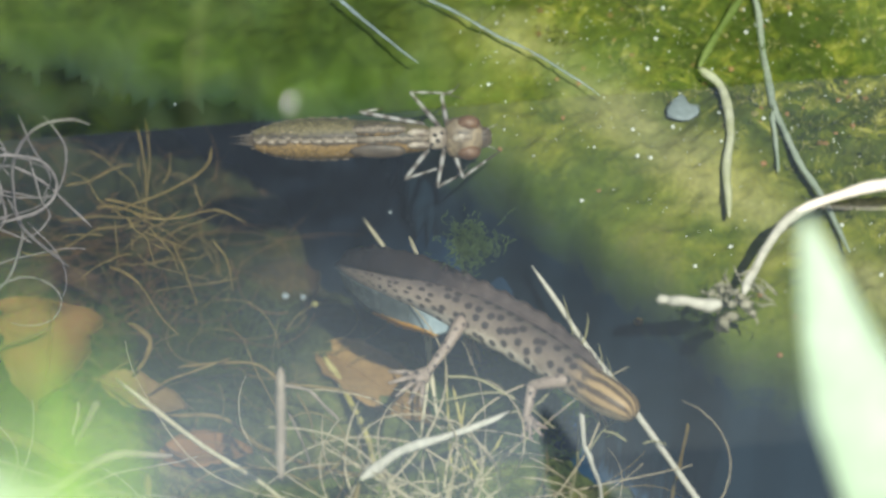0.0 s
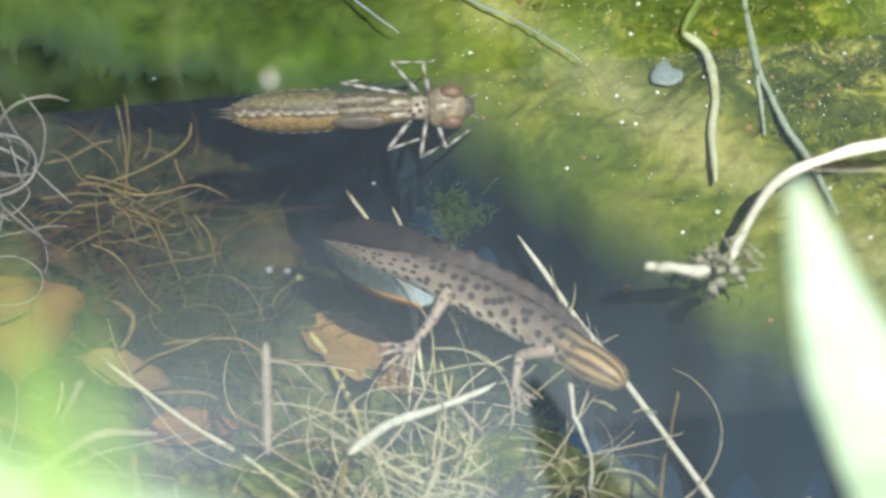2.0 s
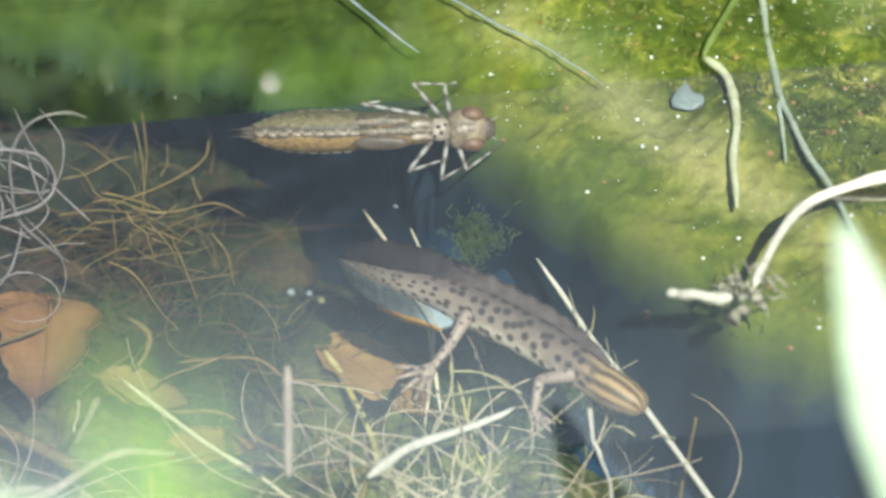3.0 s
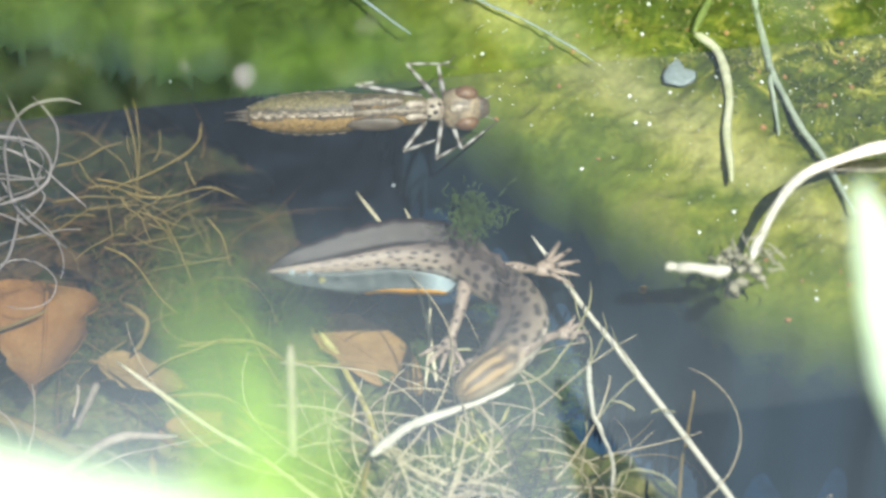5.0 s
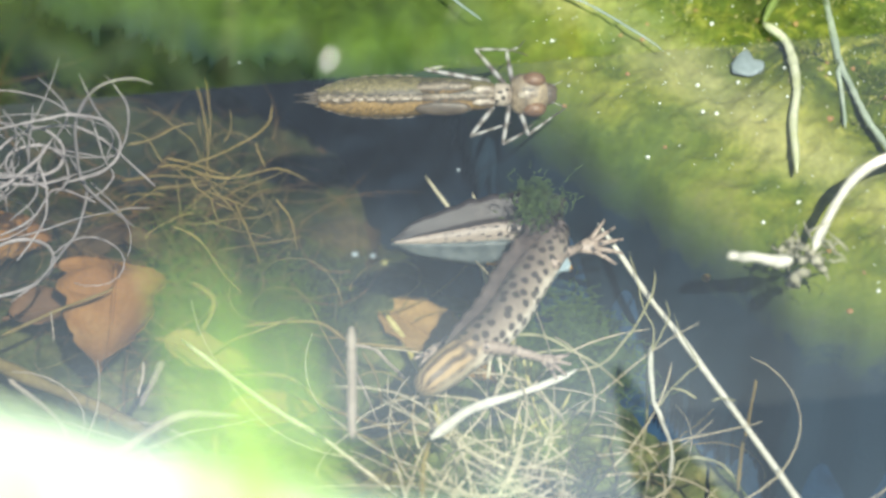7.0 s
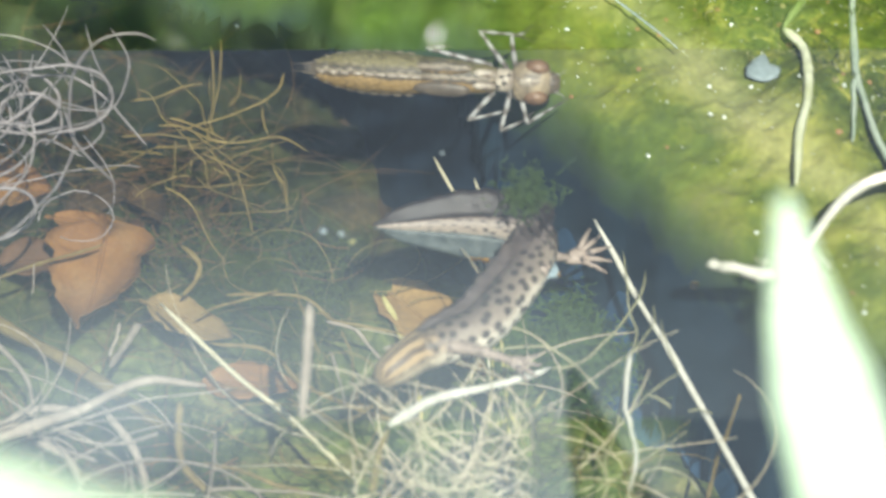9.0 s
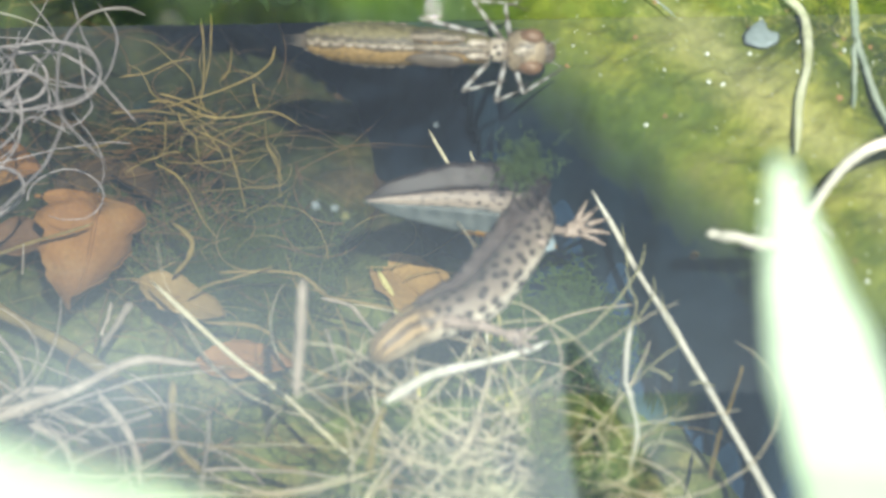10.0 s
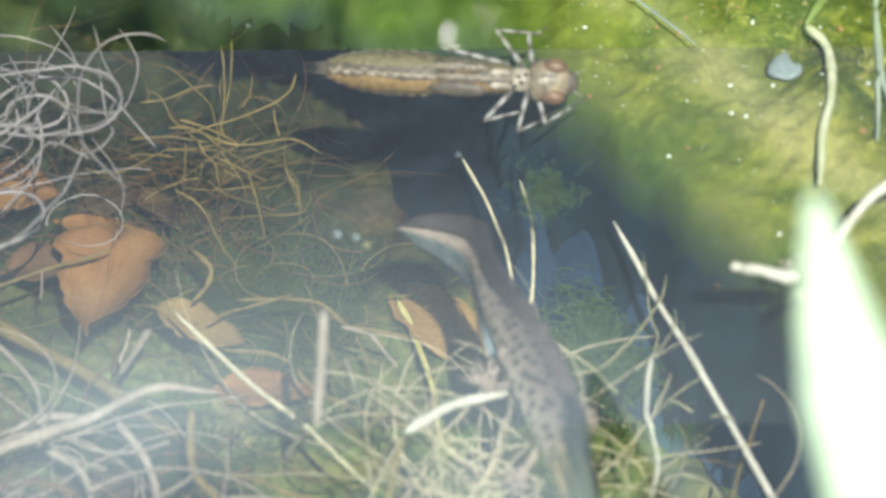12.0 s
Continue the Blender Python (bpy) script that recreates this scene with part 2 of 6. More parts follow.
M_RUSSET = mottled("russet_leaf", [(0.3, (0.07, 0.034, 0.016)), (0.7, (0.17, 0.085, 0.036))], 70, 1500, 0.75, 0.25, 0.25, 0.0002, 0.1)
M_OCHRE = mottled("ochre_leaf", [(0.3, (0.22, 0.12, 0.035)), (0.7, (0.40, 0.25, 0.09))], 90, 1500, 0.75, 0.25, 0.25, 0.0002, 0.1)
M_BROWNLEAF = mottled("brown_leaf", [(0.3, (0.051, 0.030, 0.014)), (0.7, (0.096, 0.060, 0.027))], 60, 1500, 0.8, 0.25, 0.25, 0.0002, 0.1)
M_BLADE = mottled("green_blade", [(0.3, (0.48, 0.66, 0.46)), (0.7, (0.58, 0.74, 0.60))], 40, 400, 0.45, 0.5, 0.2, 0.0002, 0.45)
M_GREENBLADE = mottled("grass_blade", [(0.3, (0.20, 0.46, 0.03)), (0.7, (0.32, 0.58, 0.06))], 40, 400, 0.45, 0.4, 0.2, 0.0002, 0.4)
M_DEBRIS = mottled("debris", [(0.3, (0.30, 0.28, 0.19)), (0.7, (0.54, 0.50, 0.39))], 180, 1200, 0.9, 0.2, 0.8, 0.0006)
M_BLACK = mottled("black_debris", [(0.3, (0.012, 0.011, 0.010)), (0.7, (0.03, 0.026, 0.022))], 180, 1200, 0.9, 0.2, 0.8, 0.0006)
M_STONE = mottled("stone", [(0.3, (0.20, 0.25, 0.26)), (0.7, (0.34, 0.40, 0.42))], 150, 900, 0.7)
M_BUBBLE = mottled("bubble", [(0.3, (0.75, 0.8, 0.74)), (0.7, (0.9, 0.92, 0.88))], 300, 900, 0.15, 0.8, 0.0)
M_SPECK = mottled("orange_speck", [(0.3, (0.30, 0.15, 0.06)), (0.7, (0.44, 0.26, 0.12))], 300, 900, 0.7)
M_PALEDOT = mottled("pale_dot", [(0.3, (0.30, 0.36, 0.40)), (0.7, (0.44, 0.50, 0.54))], 300, 900, 0.3, 0.5, 0.0)
def fuzz_material():
    """Threads that go from dark green to straw yellow, strand by strand."""
    m, tree, b = material("algae_fuzz", 0.6, 0.35)
    shade = tree.nodes.new("ShaderNodeNewGeometry").outputs["Random Per Island"]
    colour = ramp_of(tree, shade, [(0.0, (0.012, 0.026, 0.004)), (0.45, (0.045, 0.075, 0.008)), (0.8, (0.17, 0.19, 0.03)), (1.0, (0.50, 0.46, 0.22))])
    tree.links.new(colour, b.inputs["Base Color"])
    return m


M_FUZZ = fuzz_material()
M_BLUE = mottled("reflected_streak", [(0.3, (0.50, 0.60, 0.76)), (0.7, (0.66, 0.76, 0.90))], 120, 900, 0.4, 0.4, 0.2, 0.0002, 0.5)
# slate blue so that its reflection lays a navy veil over the water
M_VEIL_BOARD = mottled("plank", [(0.3, (0.034, 0.056, 0.090)), (0.7, (0.060, 0.090, 0.130))], 14, 160, 0.8, 0.25, 0.6, 0.001)
M_MINT = mottled("plant_leaf", [(0.3, (0.11, 0.27, 0.05)), (0.7, (0.42, 0.58, 0.33))], 60, 400, 0.10, 0.9, 0.2, 0.0003, 0.5)
M_HEDGE = mottled("hedge", [(0.3, (0.28, 0.48, 0.07)), (0.7, (0.50, 0.70, 0.18))], 3, 40, 0.16, 0.8, 0.4, 0.01, 0.2)


def water_material():
    m, tree, b = material("water")
    tree.nodes.remove(b)
    clear = tree.nodes.new("ShaderNodeBsdfTransparent")
    clear.inputs["Color"].default_value = (0.93, 0.97, 0.95, 1)
    gloss = node(tree, "ShaderNodeBsdfGlossy", Roughness=0.005)
    ripple = noise_of(tree, object_coords(tree), 14, 2.0)
    bump = node(tree, "ShaderNodeBump", Strength=0.05, Distance=0.002)
    tree.links.new(ripple, bump.inputs["Height"])
    tree.links.new(bump.outputs["Normal"], gloss.inputs["Normal"])
    mix = tree.nodes.new("ShaderNodeMixShader")
    mix.inputs[0].default_value = 0.245
    tree.links.new(clear.outputs[0], mix.inputs[1])
    tree.links.new(gloss.outputs[0], mix.inputs[2])
    # milky haze of the water, laid as a pale diffuse layer on its surface
    haze = node(tree, "ShaderNodeBsdfDiffuse", Color=(0.60, 0.77, 0.88, 1))
    paleness = noise_of(tree, object_coords(tree), 12, 3.0, 0.5, 0.3)
    # the painted haze thickens towards the near side
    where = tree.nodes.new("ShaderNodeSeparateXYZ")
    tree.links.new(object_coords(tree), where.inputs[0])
    haze_near = maths(tree, "ADD", 0.05, maths(tree, "MULTIPLY", maths(tree, "SUBTRACT", -0.022, where.outputs["Y"]), 18.0, True))
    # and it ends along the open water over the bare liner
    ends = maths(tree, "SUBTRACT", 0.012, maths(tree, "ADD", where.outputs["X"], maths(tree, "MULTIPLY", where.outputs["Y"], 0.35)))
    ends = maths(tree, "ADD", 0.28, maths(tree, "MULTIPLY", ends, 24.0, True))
    haze_near = maths(tree, "MULTIPLY", haze_near, ends)
    cover = maths(tree, "MULTIPLY", maths(tree, "MULTIPLY", maths(tree, "SUBTRACT", paleness, 0.25, True), 0.32), haze_near, True)
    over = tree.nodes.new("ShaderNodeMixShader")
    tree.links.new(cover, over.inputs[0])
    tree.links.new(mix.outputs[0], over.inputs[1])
    tree.links.new(haze.outputs[0], over.inputs[2])
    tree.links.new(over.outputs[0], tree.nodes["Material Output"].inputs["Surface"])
    return m


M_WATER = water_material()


# ---- mesh helpers ----
def mesh_object(name, verts, faces, mat, smooth=True, parent=None, label=""):
    me = bpy.data.meshes.new(name)
    me.from_pydata([tuple(v) for v in verts], [], faces)
    me.materials.append(mat)
    me.polygons.foreach_set("use_smooth", [smooth] * len(me.polygons))
    me.update()
    ob = new(name, me)
    if parent:
        ob.parent = parent
    return tagged(ob, label)


def part(name, bm, mat, parent, label="", smooth=True):
    bmesh.ops.recalc_face_normals(bm, faces=bm.faces[:])
    me = bpy.data.meshes.new(name)
    bm.to_mesh(me)
    bm.free()
    me.materials.append(mat)
    me.polygons.foreach_set("use_smooth", [smooth] * len(me.polygons))
    ob = new(name, me)
    ob.parent = parent
    return tagged(ob, label)


def empty(name, m, label, category, group="", kind=""):
    ob = new(name)
    ob.matrix_basis = m
    ob.empty_display_size = 0.005
    return tagged(ob, label, category, group, kind)


def catmull(pts, steps):
    """A smooth line through the points."""
    p = [np.array(q, float) for q in pts]
    p = [2 * p[0] - p[1]] + p + [2 * p[-1] - p[-2]]
    out = []
    for i in range(1, len(p) - 2):
        a, b, c, d = p[i - 1 : i + 3]
        for k in range(steps):
            t = k / steps
            out.append(0.5 * (2 * b + (c - a) * t + (2 * a - 5 * b + 4 * c - d) * t * t + (3 * b - a - 3 * c + d) * t**3))
    return np.array(out + [p[-2]])


def tube_data(line, radii, sides=6, flat=1.0, start=0):
    """Verts and faces of a round tube along a line, closed at both ends."""
    line = np.asarray(line, float)
    n = len(line)
    tangent = np.gradient(line, axis=0)
    tangent /= np.linalg.norm(tangent, axis=1)[:, None] + 1e-12
    side = np.cross(tangent, (0.13, 0.21, 0.97))
    side /= np.linalg.norm(side, axis=1)[:, None] + 1e-12
    up = np.cross(side, tangent)
    verts, faces = [], []
    for i in range(n):
        for k in range(sides):
            a = 2 * math.pi * k / sides
            verts.append(line[i] + radii[i] * (math.cos(a) * side[i] + flat * math.sin(a) * up[i]))
    for i in range(n - 1):
        for k in range(sides):
            k2 = (k + 1) % sides
            faces.append((start + i * sides + k, start + i * sides + k2, start + (i + 1) * sides + k2, start + (i + 1) * sides + k))
    faces.append(tuple(start + k for k in range(sides))[::-1])
    faces.append(tuple(start + (n - 1) * sides + k for k in range(sides)))
    return verts, faces


def strand(name, pts, r0, r1, mat, label="", category="root", group="", parent=None, wobble=0.0, seed=0, flat=1.0):
    """One root, straw or stem through points in millimetres."""
    line = catmull(pts, 7)
    rng = np.random.default_rng(seed + 11)
    n = len(line)
    if wobble:
        bend = rng.normal(0, wobble, (n, 3))
        for _ in range(2):
            bend[1:-1] = (bend[:-2] + bend[1:-1] + bend[2:]) / 3
        line = line + bend
    s = np.linspace(0, 1, n)
    radii = (r0 + (r1 - r0) * s) * (1 + 0.10 * np.sin(s * 17 + seed) + 0.06 * rng.normal(0, 1, n)) * np.minimum(1, 0.35 + 9 * np.minimum(s, 1 - s))
    base = line[0].copy()
    verts, faces = tube_data((line - base) * MM, radii * MM, 8, flat)
    ob = mesh_object(name, verts, faces, mat, True, parent)
    ob.location = base * MM
    return tagged(ob, label, category, group)


def smoothstep(a, b, x):
    t = np.clip((x - a) / (b - a), 0, 1)
    return t * t * (3 - 2 * t)


def signed_distance(x, y, line):
    """Distance to an open line, positive on its left."""
    best = np.full(x.shape, 1e9)
    sign = np.ones(x.shape)
    for (ax, ay), (bx, by) in zip(line, line[1:]):
        dx, dy = bx - ax, by - ay
        t = np.clip(((x - ax) * dx + (y - ay) * dy) / (dx * dx + dy * dy), 0, 1)
        ex, ey = x - ax - t * dx, y - ay - t * dy
        d = np.hypot(ex, ey)
        s = np.sign(dx * (y - ay) - dy * (x - ax))
        near = d < best
        best = np.where(near, d, best)
        sign = np.where(near, s, sign)
    return best * sign


def lumps(x, y, scale, seed, octaves=3):
    """Smooth uneven heights, about -1 to 1."""
    rng = np.random.default_rng(seed)
    out = np.zeros(x.shape)
    for o in range(octaves):
        k = 2 * math.pi / (scale / 2**o)
        for _ in range(5):
            a, p = rng.uniform(0, 2 * math.pi, 2)
            f = k * rng.uniform(0.7, 1.3)
            out += np.sin((x * math.cos(a) + y * math.sin(a)) * f + p) * 0.32 / 2 ** (o * 0.8)
    return out


def spread(a, b, fine, reach, coarse):
    """Grid lines: close together from a to b, wider apart out to the reach."""
    out = np.geomspace(3, reach, coarse)
    return np.r_[(a - out)[::-1], np.linspace(a, b, fine), b + out]


def field(name, xs, ys, height, mat, keep=None, thick=0.0):
    """A sheet of ground in millimetres from a function of x and y."""
    x, y = np.meshgrid(xs, ys)
    z = height(x, y)
    verts = np.stack([x, y, z], -1).reshape(-1, 3) * MM
    nx, ny = len(xs), len(ys)
    faces = [(j * nx + i, j * nx + i + 1, (j + 1) * nx + i + 1, (j + 1) * nx + i) for j in range(ny - 1) for i in range(nx - 1)]
    if keep is not None:
        inside = keep(x, y).ravel()
        faces = [f for f in faces if all(inside[k] for k in f)]
    ob = mesh_object(name, verts, faces, mat)
    if thick:
        solid = ob.modifiers.new("thickness", "SOLIDIFY")
        solid.thickness, solid.offset = thick * MM, -1.0
    return ob


# ---- large structure ----
WATER_Z = 24.0
ALGAE_EDGE = [(-640, 700), (-240, 190), (-120, 72), (-75, 50), (-50, 43), (-34, 39), (-19, 36.5), (-8, 31), (4, 20), (10, 13.5), (19, 5.5), (29.5, -4), (40, -13.5), (48, -23.5), (55, -31), (65, -36), (77, -44), (140, -85), (420, -190), (900, -420)]
SIDE_EDGE = [(-640, 900), (-130, 250), (-46, 100), (-27, 64), (-18, 44)] + ALGAE_EDGE[ALGAE_EDGE.index((-8, 31)):]
SILT_EDGE = [(260, -900), (90, -300), (60, -120), (41, -32), (30, -8), (27, 10), (22, 20), (8, 24), (-6, 27), (-17, 34), (-26, 46), (-33, 58), (-52, 74), (-80, 86), (-180, 100), (-420, 90), (-900, 160)]


def algae_edge(x, y):
    return signed_distance(x, y, ALGAE_EDGE) + 2.4 * lumps(x, y, 30, 3, 2) + 0.12 * lumps(x, y, 8, 4, 2)


def algae_height(x, y):
    """A mat of algae near the surface, that slopes down over the liner at its rim."""
    d = algae_edge(x, y)
    inside = 5 + 8.5 * (1 - np.exp(-np.maximum(d, 0) / 22)) + (1.3 * lumps(x, y, 30, 5, 4) + 0.3 * lumps(x, y, 5, 6, 3)) * smoothstep(-3, 12, d)
    return inside - 6 * smoothstep(0, 9, 4.0 - d) - 2.2 * np.maximum(-d, 0) - 9 * np.maximum(-d - 2, 0)


def silt_height(x, y):
    d = signed_distance(x, y, SILT_EDGE) + 3 * lumps(x, y, 24, 9)
    return -46 + 3.5 * lumps(x, y, 40, 12, 4) - 22 * smoothstep(0, 14, -d) + 3 * smoothstep(0, 60, d)


def liner_height(r):
    return -60 + 120 * smoothstep(650, 1000, r)


def polar_sheet(name, radii, height, mat, segments=96, hole=False):
    verts, faces = [], []
    if not hole:
        verts.append((0, 0, height(0.0) * MM))
    base = len(verts)
    for r in radii:
        for k in range(segments):
            a = 2 * math.pi * k / segments
            verts.append((r * math.cos(a) * MM, r * math.sin(a) * MM, float(height(r)) * MM))
    for i in range(len(radii) - 1):
        for k in range(segments):
            k2 = (k + 1) % segments
            faces.append((base + i * segments + k, base + (i + 1) * segments + k, base + (i + 1) * segments + k2, base + i * segments + k2))
    if not hole:
        faces += [(0, 1 + k, 1 + (k + 1) % segments) for k in range(segments)]
    return mesh_object(name, verts, faces, mat)


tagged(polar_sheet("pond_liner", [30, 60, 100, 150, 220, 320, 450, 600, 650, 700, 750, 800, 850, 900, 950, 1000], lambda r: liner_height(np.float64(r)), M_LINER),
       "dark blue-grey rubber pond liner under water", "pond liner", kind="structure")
tagged(polar_sheet("ground", [990, 1200, 2000, 4000, 10000, 40000, 200000, 1500000], lambda r: 64.0, M_SOIL, hole=True),
       "short grass and soil round the pond", "ground", kind="structure")
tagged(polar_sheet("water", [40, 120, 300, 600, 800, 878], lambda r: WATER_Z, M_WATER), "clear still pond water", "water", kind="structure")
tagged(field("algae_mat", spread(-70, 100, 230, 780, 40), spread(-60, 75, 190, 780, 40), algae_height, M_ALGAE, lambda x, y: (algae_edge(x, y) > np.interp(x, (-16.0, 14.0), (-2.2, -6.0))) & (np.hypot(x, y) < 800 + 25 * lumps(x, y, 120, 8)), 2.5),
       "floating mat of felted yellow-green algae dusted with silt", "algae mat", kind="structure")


def slope_height(x, y):
    """The side of the pond, rising from its floor to the mat."""
    d = signed_distance(x, y, SIDE_EDGE) + 1.5 * lumps(x, y, 40, 35, 2)
    return np.minimum(-61 + 59 * smoothstep(-13, 6, d) + 0.8 * lumps(x, y, 18, 31, 3), np.maximum(algae_height(x, y) - 1.5, -12))


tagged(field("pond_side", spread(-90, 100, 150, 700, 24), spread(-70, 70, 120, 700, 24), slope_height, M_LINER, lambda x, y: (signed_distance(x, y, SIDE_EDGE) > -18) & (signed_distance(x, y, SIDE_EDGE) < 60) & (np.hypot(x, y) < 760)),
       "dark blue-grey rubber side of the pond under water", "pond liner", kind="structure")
tagged(field("silt_bed", spread(-120, 60, 160, 620, 30), spread(-80, 130, 180, 620, 30), silt_height, M_SILT, lambda x, y: (signed_distance(x, y, SILT_EDGE) > -24) & (np.hypot(x, y) < 600 + 30 * lumps(x, y, 150, 8))),
       "olive-brown silt bed on the pond floor", "silt", kind="structure")


def mat_fuzz(count, seed):
    """Short curled threads standing out of the far part of the mat, in clumps."""
    rng = np.random.default_rng(seed)
    verts, faces = [], []
    x, y = rng.uniform(8, 95, count * 6), rng.uniform(-15, 66, count * 6)
    clump = lumps(x, y, 14, 44, 3) + rng.normal(0, 0.4, x.shape)
    pick = np.flatnonzero((x + y > 66 + 4 * lumps(x, y, 20, 45, 2)) & (clump > 0.35))[:count]
    z = algae_height(x, y)
    for i in pick:
        p = np.array((x[i], y[i], z[i] - 0.2))
        way = rng.normal(0, 1, 3) * (1, 1, 0.3) + (0, 0, 0.7)
        pts = []
        for k in range(5):
            pts.append(p.copy())
            way = way / np.linalg.norm(way) + rng.normal(0, 0.6, 3) - (0, 0, 0.15)
            p = p + way / np.linalg.norm(way) * rng.uniform(0.3, 0.7)
        v, f = tube_data(np.array(pts) * MM, np.linspace(0.11, 0.05, 5) * MM, 4, 1.0, len(verts))
        verts += v
        faces += f
    return tagged(mesh_object("algae_fuzz", verts, faces, M_FUZZ), "curled green and yellowish algae threads on the mat", "algae", kind="stuff")


mat_fuzz(5200, 91)


# ---- roots, straws and stems ----
STALKS = []
STALKS.append(strand("stalk", [(-14.7, 29.7, -21.8), (-8.5, 17.6, -22), (-4.5, 8, -24), (-2.5, 0, -28), (-1, -8, -36)], 0.32, 0.40, M_STRAW, "thin straw-coloured stalk standing in the silt", "stalk", "thin stalks", wobble=0.1, seed=1))
STALKS.append(strand("stalk", [(-6.4, 17.5, -13.9), (-3.8, 10, -15), (-2.5, 2, -18), (-2.5, -5, -24), (-4, -12, -36)], 0.28, 0.36, M_STRAW, "thin straw-coloured stalk standing in the silt", "stalk", "thin stalks", wobble=0.1, seed=2))
strand("stalk", [(-22, 12, -40), (-18, 3, -40), (-14, -8, -40), (-12, -17, -41)], 0.7, 0.45, M_YELLOW, "bright yellow stalk among the roots", "stalk", wobble=0.12, seed=4)
strand("straw", [(-58, -14, -19), (-43, -29, -19), (-32, -38, -19.5), (-20, -49, -21)], 0.46, 0.38, M_STRAW, "thin cream-coloured straw lying over the roots", "straw", wobble=0.12, seed=5)
strand("root", [(-50, -14, -28), (-39, -15, -28), (-32, -22, -28), (-18, -28, -28), (-8, -29, -28)], 0.35, 0.5, M_TAN, "long tan root winding over the silt", "root", wobble=0.15, seed=6)
strand("root", [(-95, -61, -15), (-81, -52, -15), (-68, -44, -15), (-58, -36, -15), (-47, -34, -17)], 1.3, 0.6, M_PALE, "thick pale root with a blurred end", "root", wobble=0.15, seed=7)
strand("stalk", [(-99, 0, -35), (-90, -6, -35), (-73, -16, -35), (-52, -29, -38)], 1.3, 1.1, M_TAN, "broad yellow-brown stalk on the silt", "stalk", wobble=0.15, seed=8)
strand("stick", [(-27, -49, 21), (-27, -54, 14), (-27, -61, 7)], 0.8, 0.8, M_PALE, "pale upright stick close under the surface", "stick", wobble=0.05, seed=9)
strand("twig", [(43.5, -15.8, -19.4), (43.6, -21, -20), (42, -30, -21), (40.2, -38, -22), (39, -47, -23)], 0.28, 0.38, M_TAN, "thin curved twig over the dark liner", "twig", wobble=0.1, seed=10)
strand("arched_stem", [(84, -10, 27), (73, -11, 26), (64, -13, 24), (58, -16.5, 22), (53, -24, 19), (51, -29, 18)], 1.05, 0.8, M_WHITE, "pale arched stem breaking the water surface", "stem", wobble=0.1, seed=11)
strand("white_stalk", [(36, -30, 18), (40, -31, 18.5), (47, -32, 18)], 0.7, 1.2, M_WHITE, "short bleached white stalk end", "stalk", wobble=0.5, seed=12)
strand("stem", [(58, 58, 15.5), (55, 51, 15), (50, 41, 15), (46, 31.5, 14.5)], 0.75, 0.65, M_GREENSTEM, "green jointed water-plant stem", "stem", wobble=0.08, seed=13)
strand("stem", [(46, 31, 15), (50, 26, 14.5), (51, 16, 14), (50, 7, 13), (50, -4, 12)], 0.85, 0.75, M_YELLOWSTEM, "bent whitish-green stem on the algae", "stem", wobble=0.08, seed=14)
strand("stem", [(57, 52.5, 14.5), (58, 35.5, 13.8), (59, 22.5, 13.6), (63, 7.5, 13.6), (67, -2.5, 13.6), (70, -14, 13.2)], 0.75, 0.5, M_TEAL, "translucent pale trailing stem on the algae", "stem", wobble=0.25, seed=15)
strand("stem", [(59, 23.5, 13.5), (59, 16, 13.2), (59, 6.5, 12.5)], 0.55, 0.3, M_TEAL, "translucent pale trailing stem on the algae", "stem", wobble=0.2, seed=16)
strand("straw", [(16.0, 2.7, -7.0), (23.8, -9.9, -11.0), (32.2, -22.6, -14.5), (45.8, -47.2, -18.0), (57.0, -69.5, -20.0)], 0.42, 0.68, M_WHITE, "long pale straw stalk slanting under water", "straw", wobble=0.1, seed=50)
# two pale blue strands stand for streaks reflected in the water
for seed, line in ((17, [(-20.3, 53, 13.5), (-14.7, 45.8, 13.5), (-9.5, 40, 13.3), (-4.5, 35, 12.5)]), (18, [(-5, 53, 13.6), (1.7, 48, 13.6), (9.8, 41.2, 13.6), (17.9, 35.2, 13.6), (28.3, 25.4, 13.6)])):
    strand("thread", line, 0.45, 0.2, M_BLUE, "pale bluish strand added as a streak reflected over the algae", "thread", "drifting threads", wobble=0.12, seed=seed, flat=0.3)
strand("bleached_root", [(-13.9, -51.1, -4), (-7.7, -45.2, -4), (-1.6, -41.4, -5), (5.4, -37.4, -6), (11.4, -33, -7)], 1, 0.45, M_WHITE, "bleached white root lying over the tangle", "root", wobble=0.1, seed=51)
strand("root", [(11.2, -32.2, -8.2), (16.1, -30.5, -7.8), (20.3, -23.8, -8.5), (23.6, -17.8, -8), (25.5, -12.2, -7.5), (25.6, -7.8, -8.2)], 0.288, 0.144, M_HAIR, "thin greenish-tan root over deep water", "root", wobble=0.1, seed=52)
strand("root", [(-2, -27.4, -10.5), (4.4, -25.1, -11.2), (10.1, -24.9, -10.8), (14.5, -27.2, -11.5), (19.4, -33.1, -11)], 0.216, 0.252, M_HAIR, "thin greenish-tan root over deep water", "root", wobble=0.1, seed=53)
strand("root", [(0.2, -19.7, -12), (6, -20.8, -11.5), (11, -23.9, -12.2)], 0.216, 0.216, M_HAIR, "thin greenish-tan root over deep water", "root", wobble=0.1, seed=54)
strand("bleached_root", [(24.4, -25, -9.5), (24.1, -31.6, -9), (24.4, -39, -8.5), (25.5, -42.3, -9.2), (27, -50.2, -8.8), (26.4, -56.3, -9.5)], 0.5, 0.3, M_WHITE, "short bleached root standing by the straw", "root", wobble=0.1, seed=55)
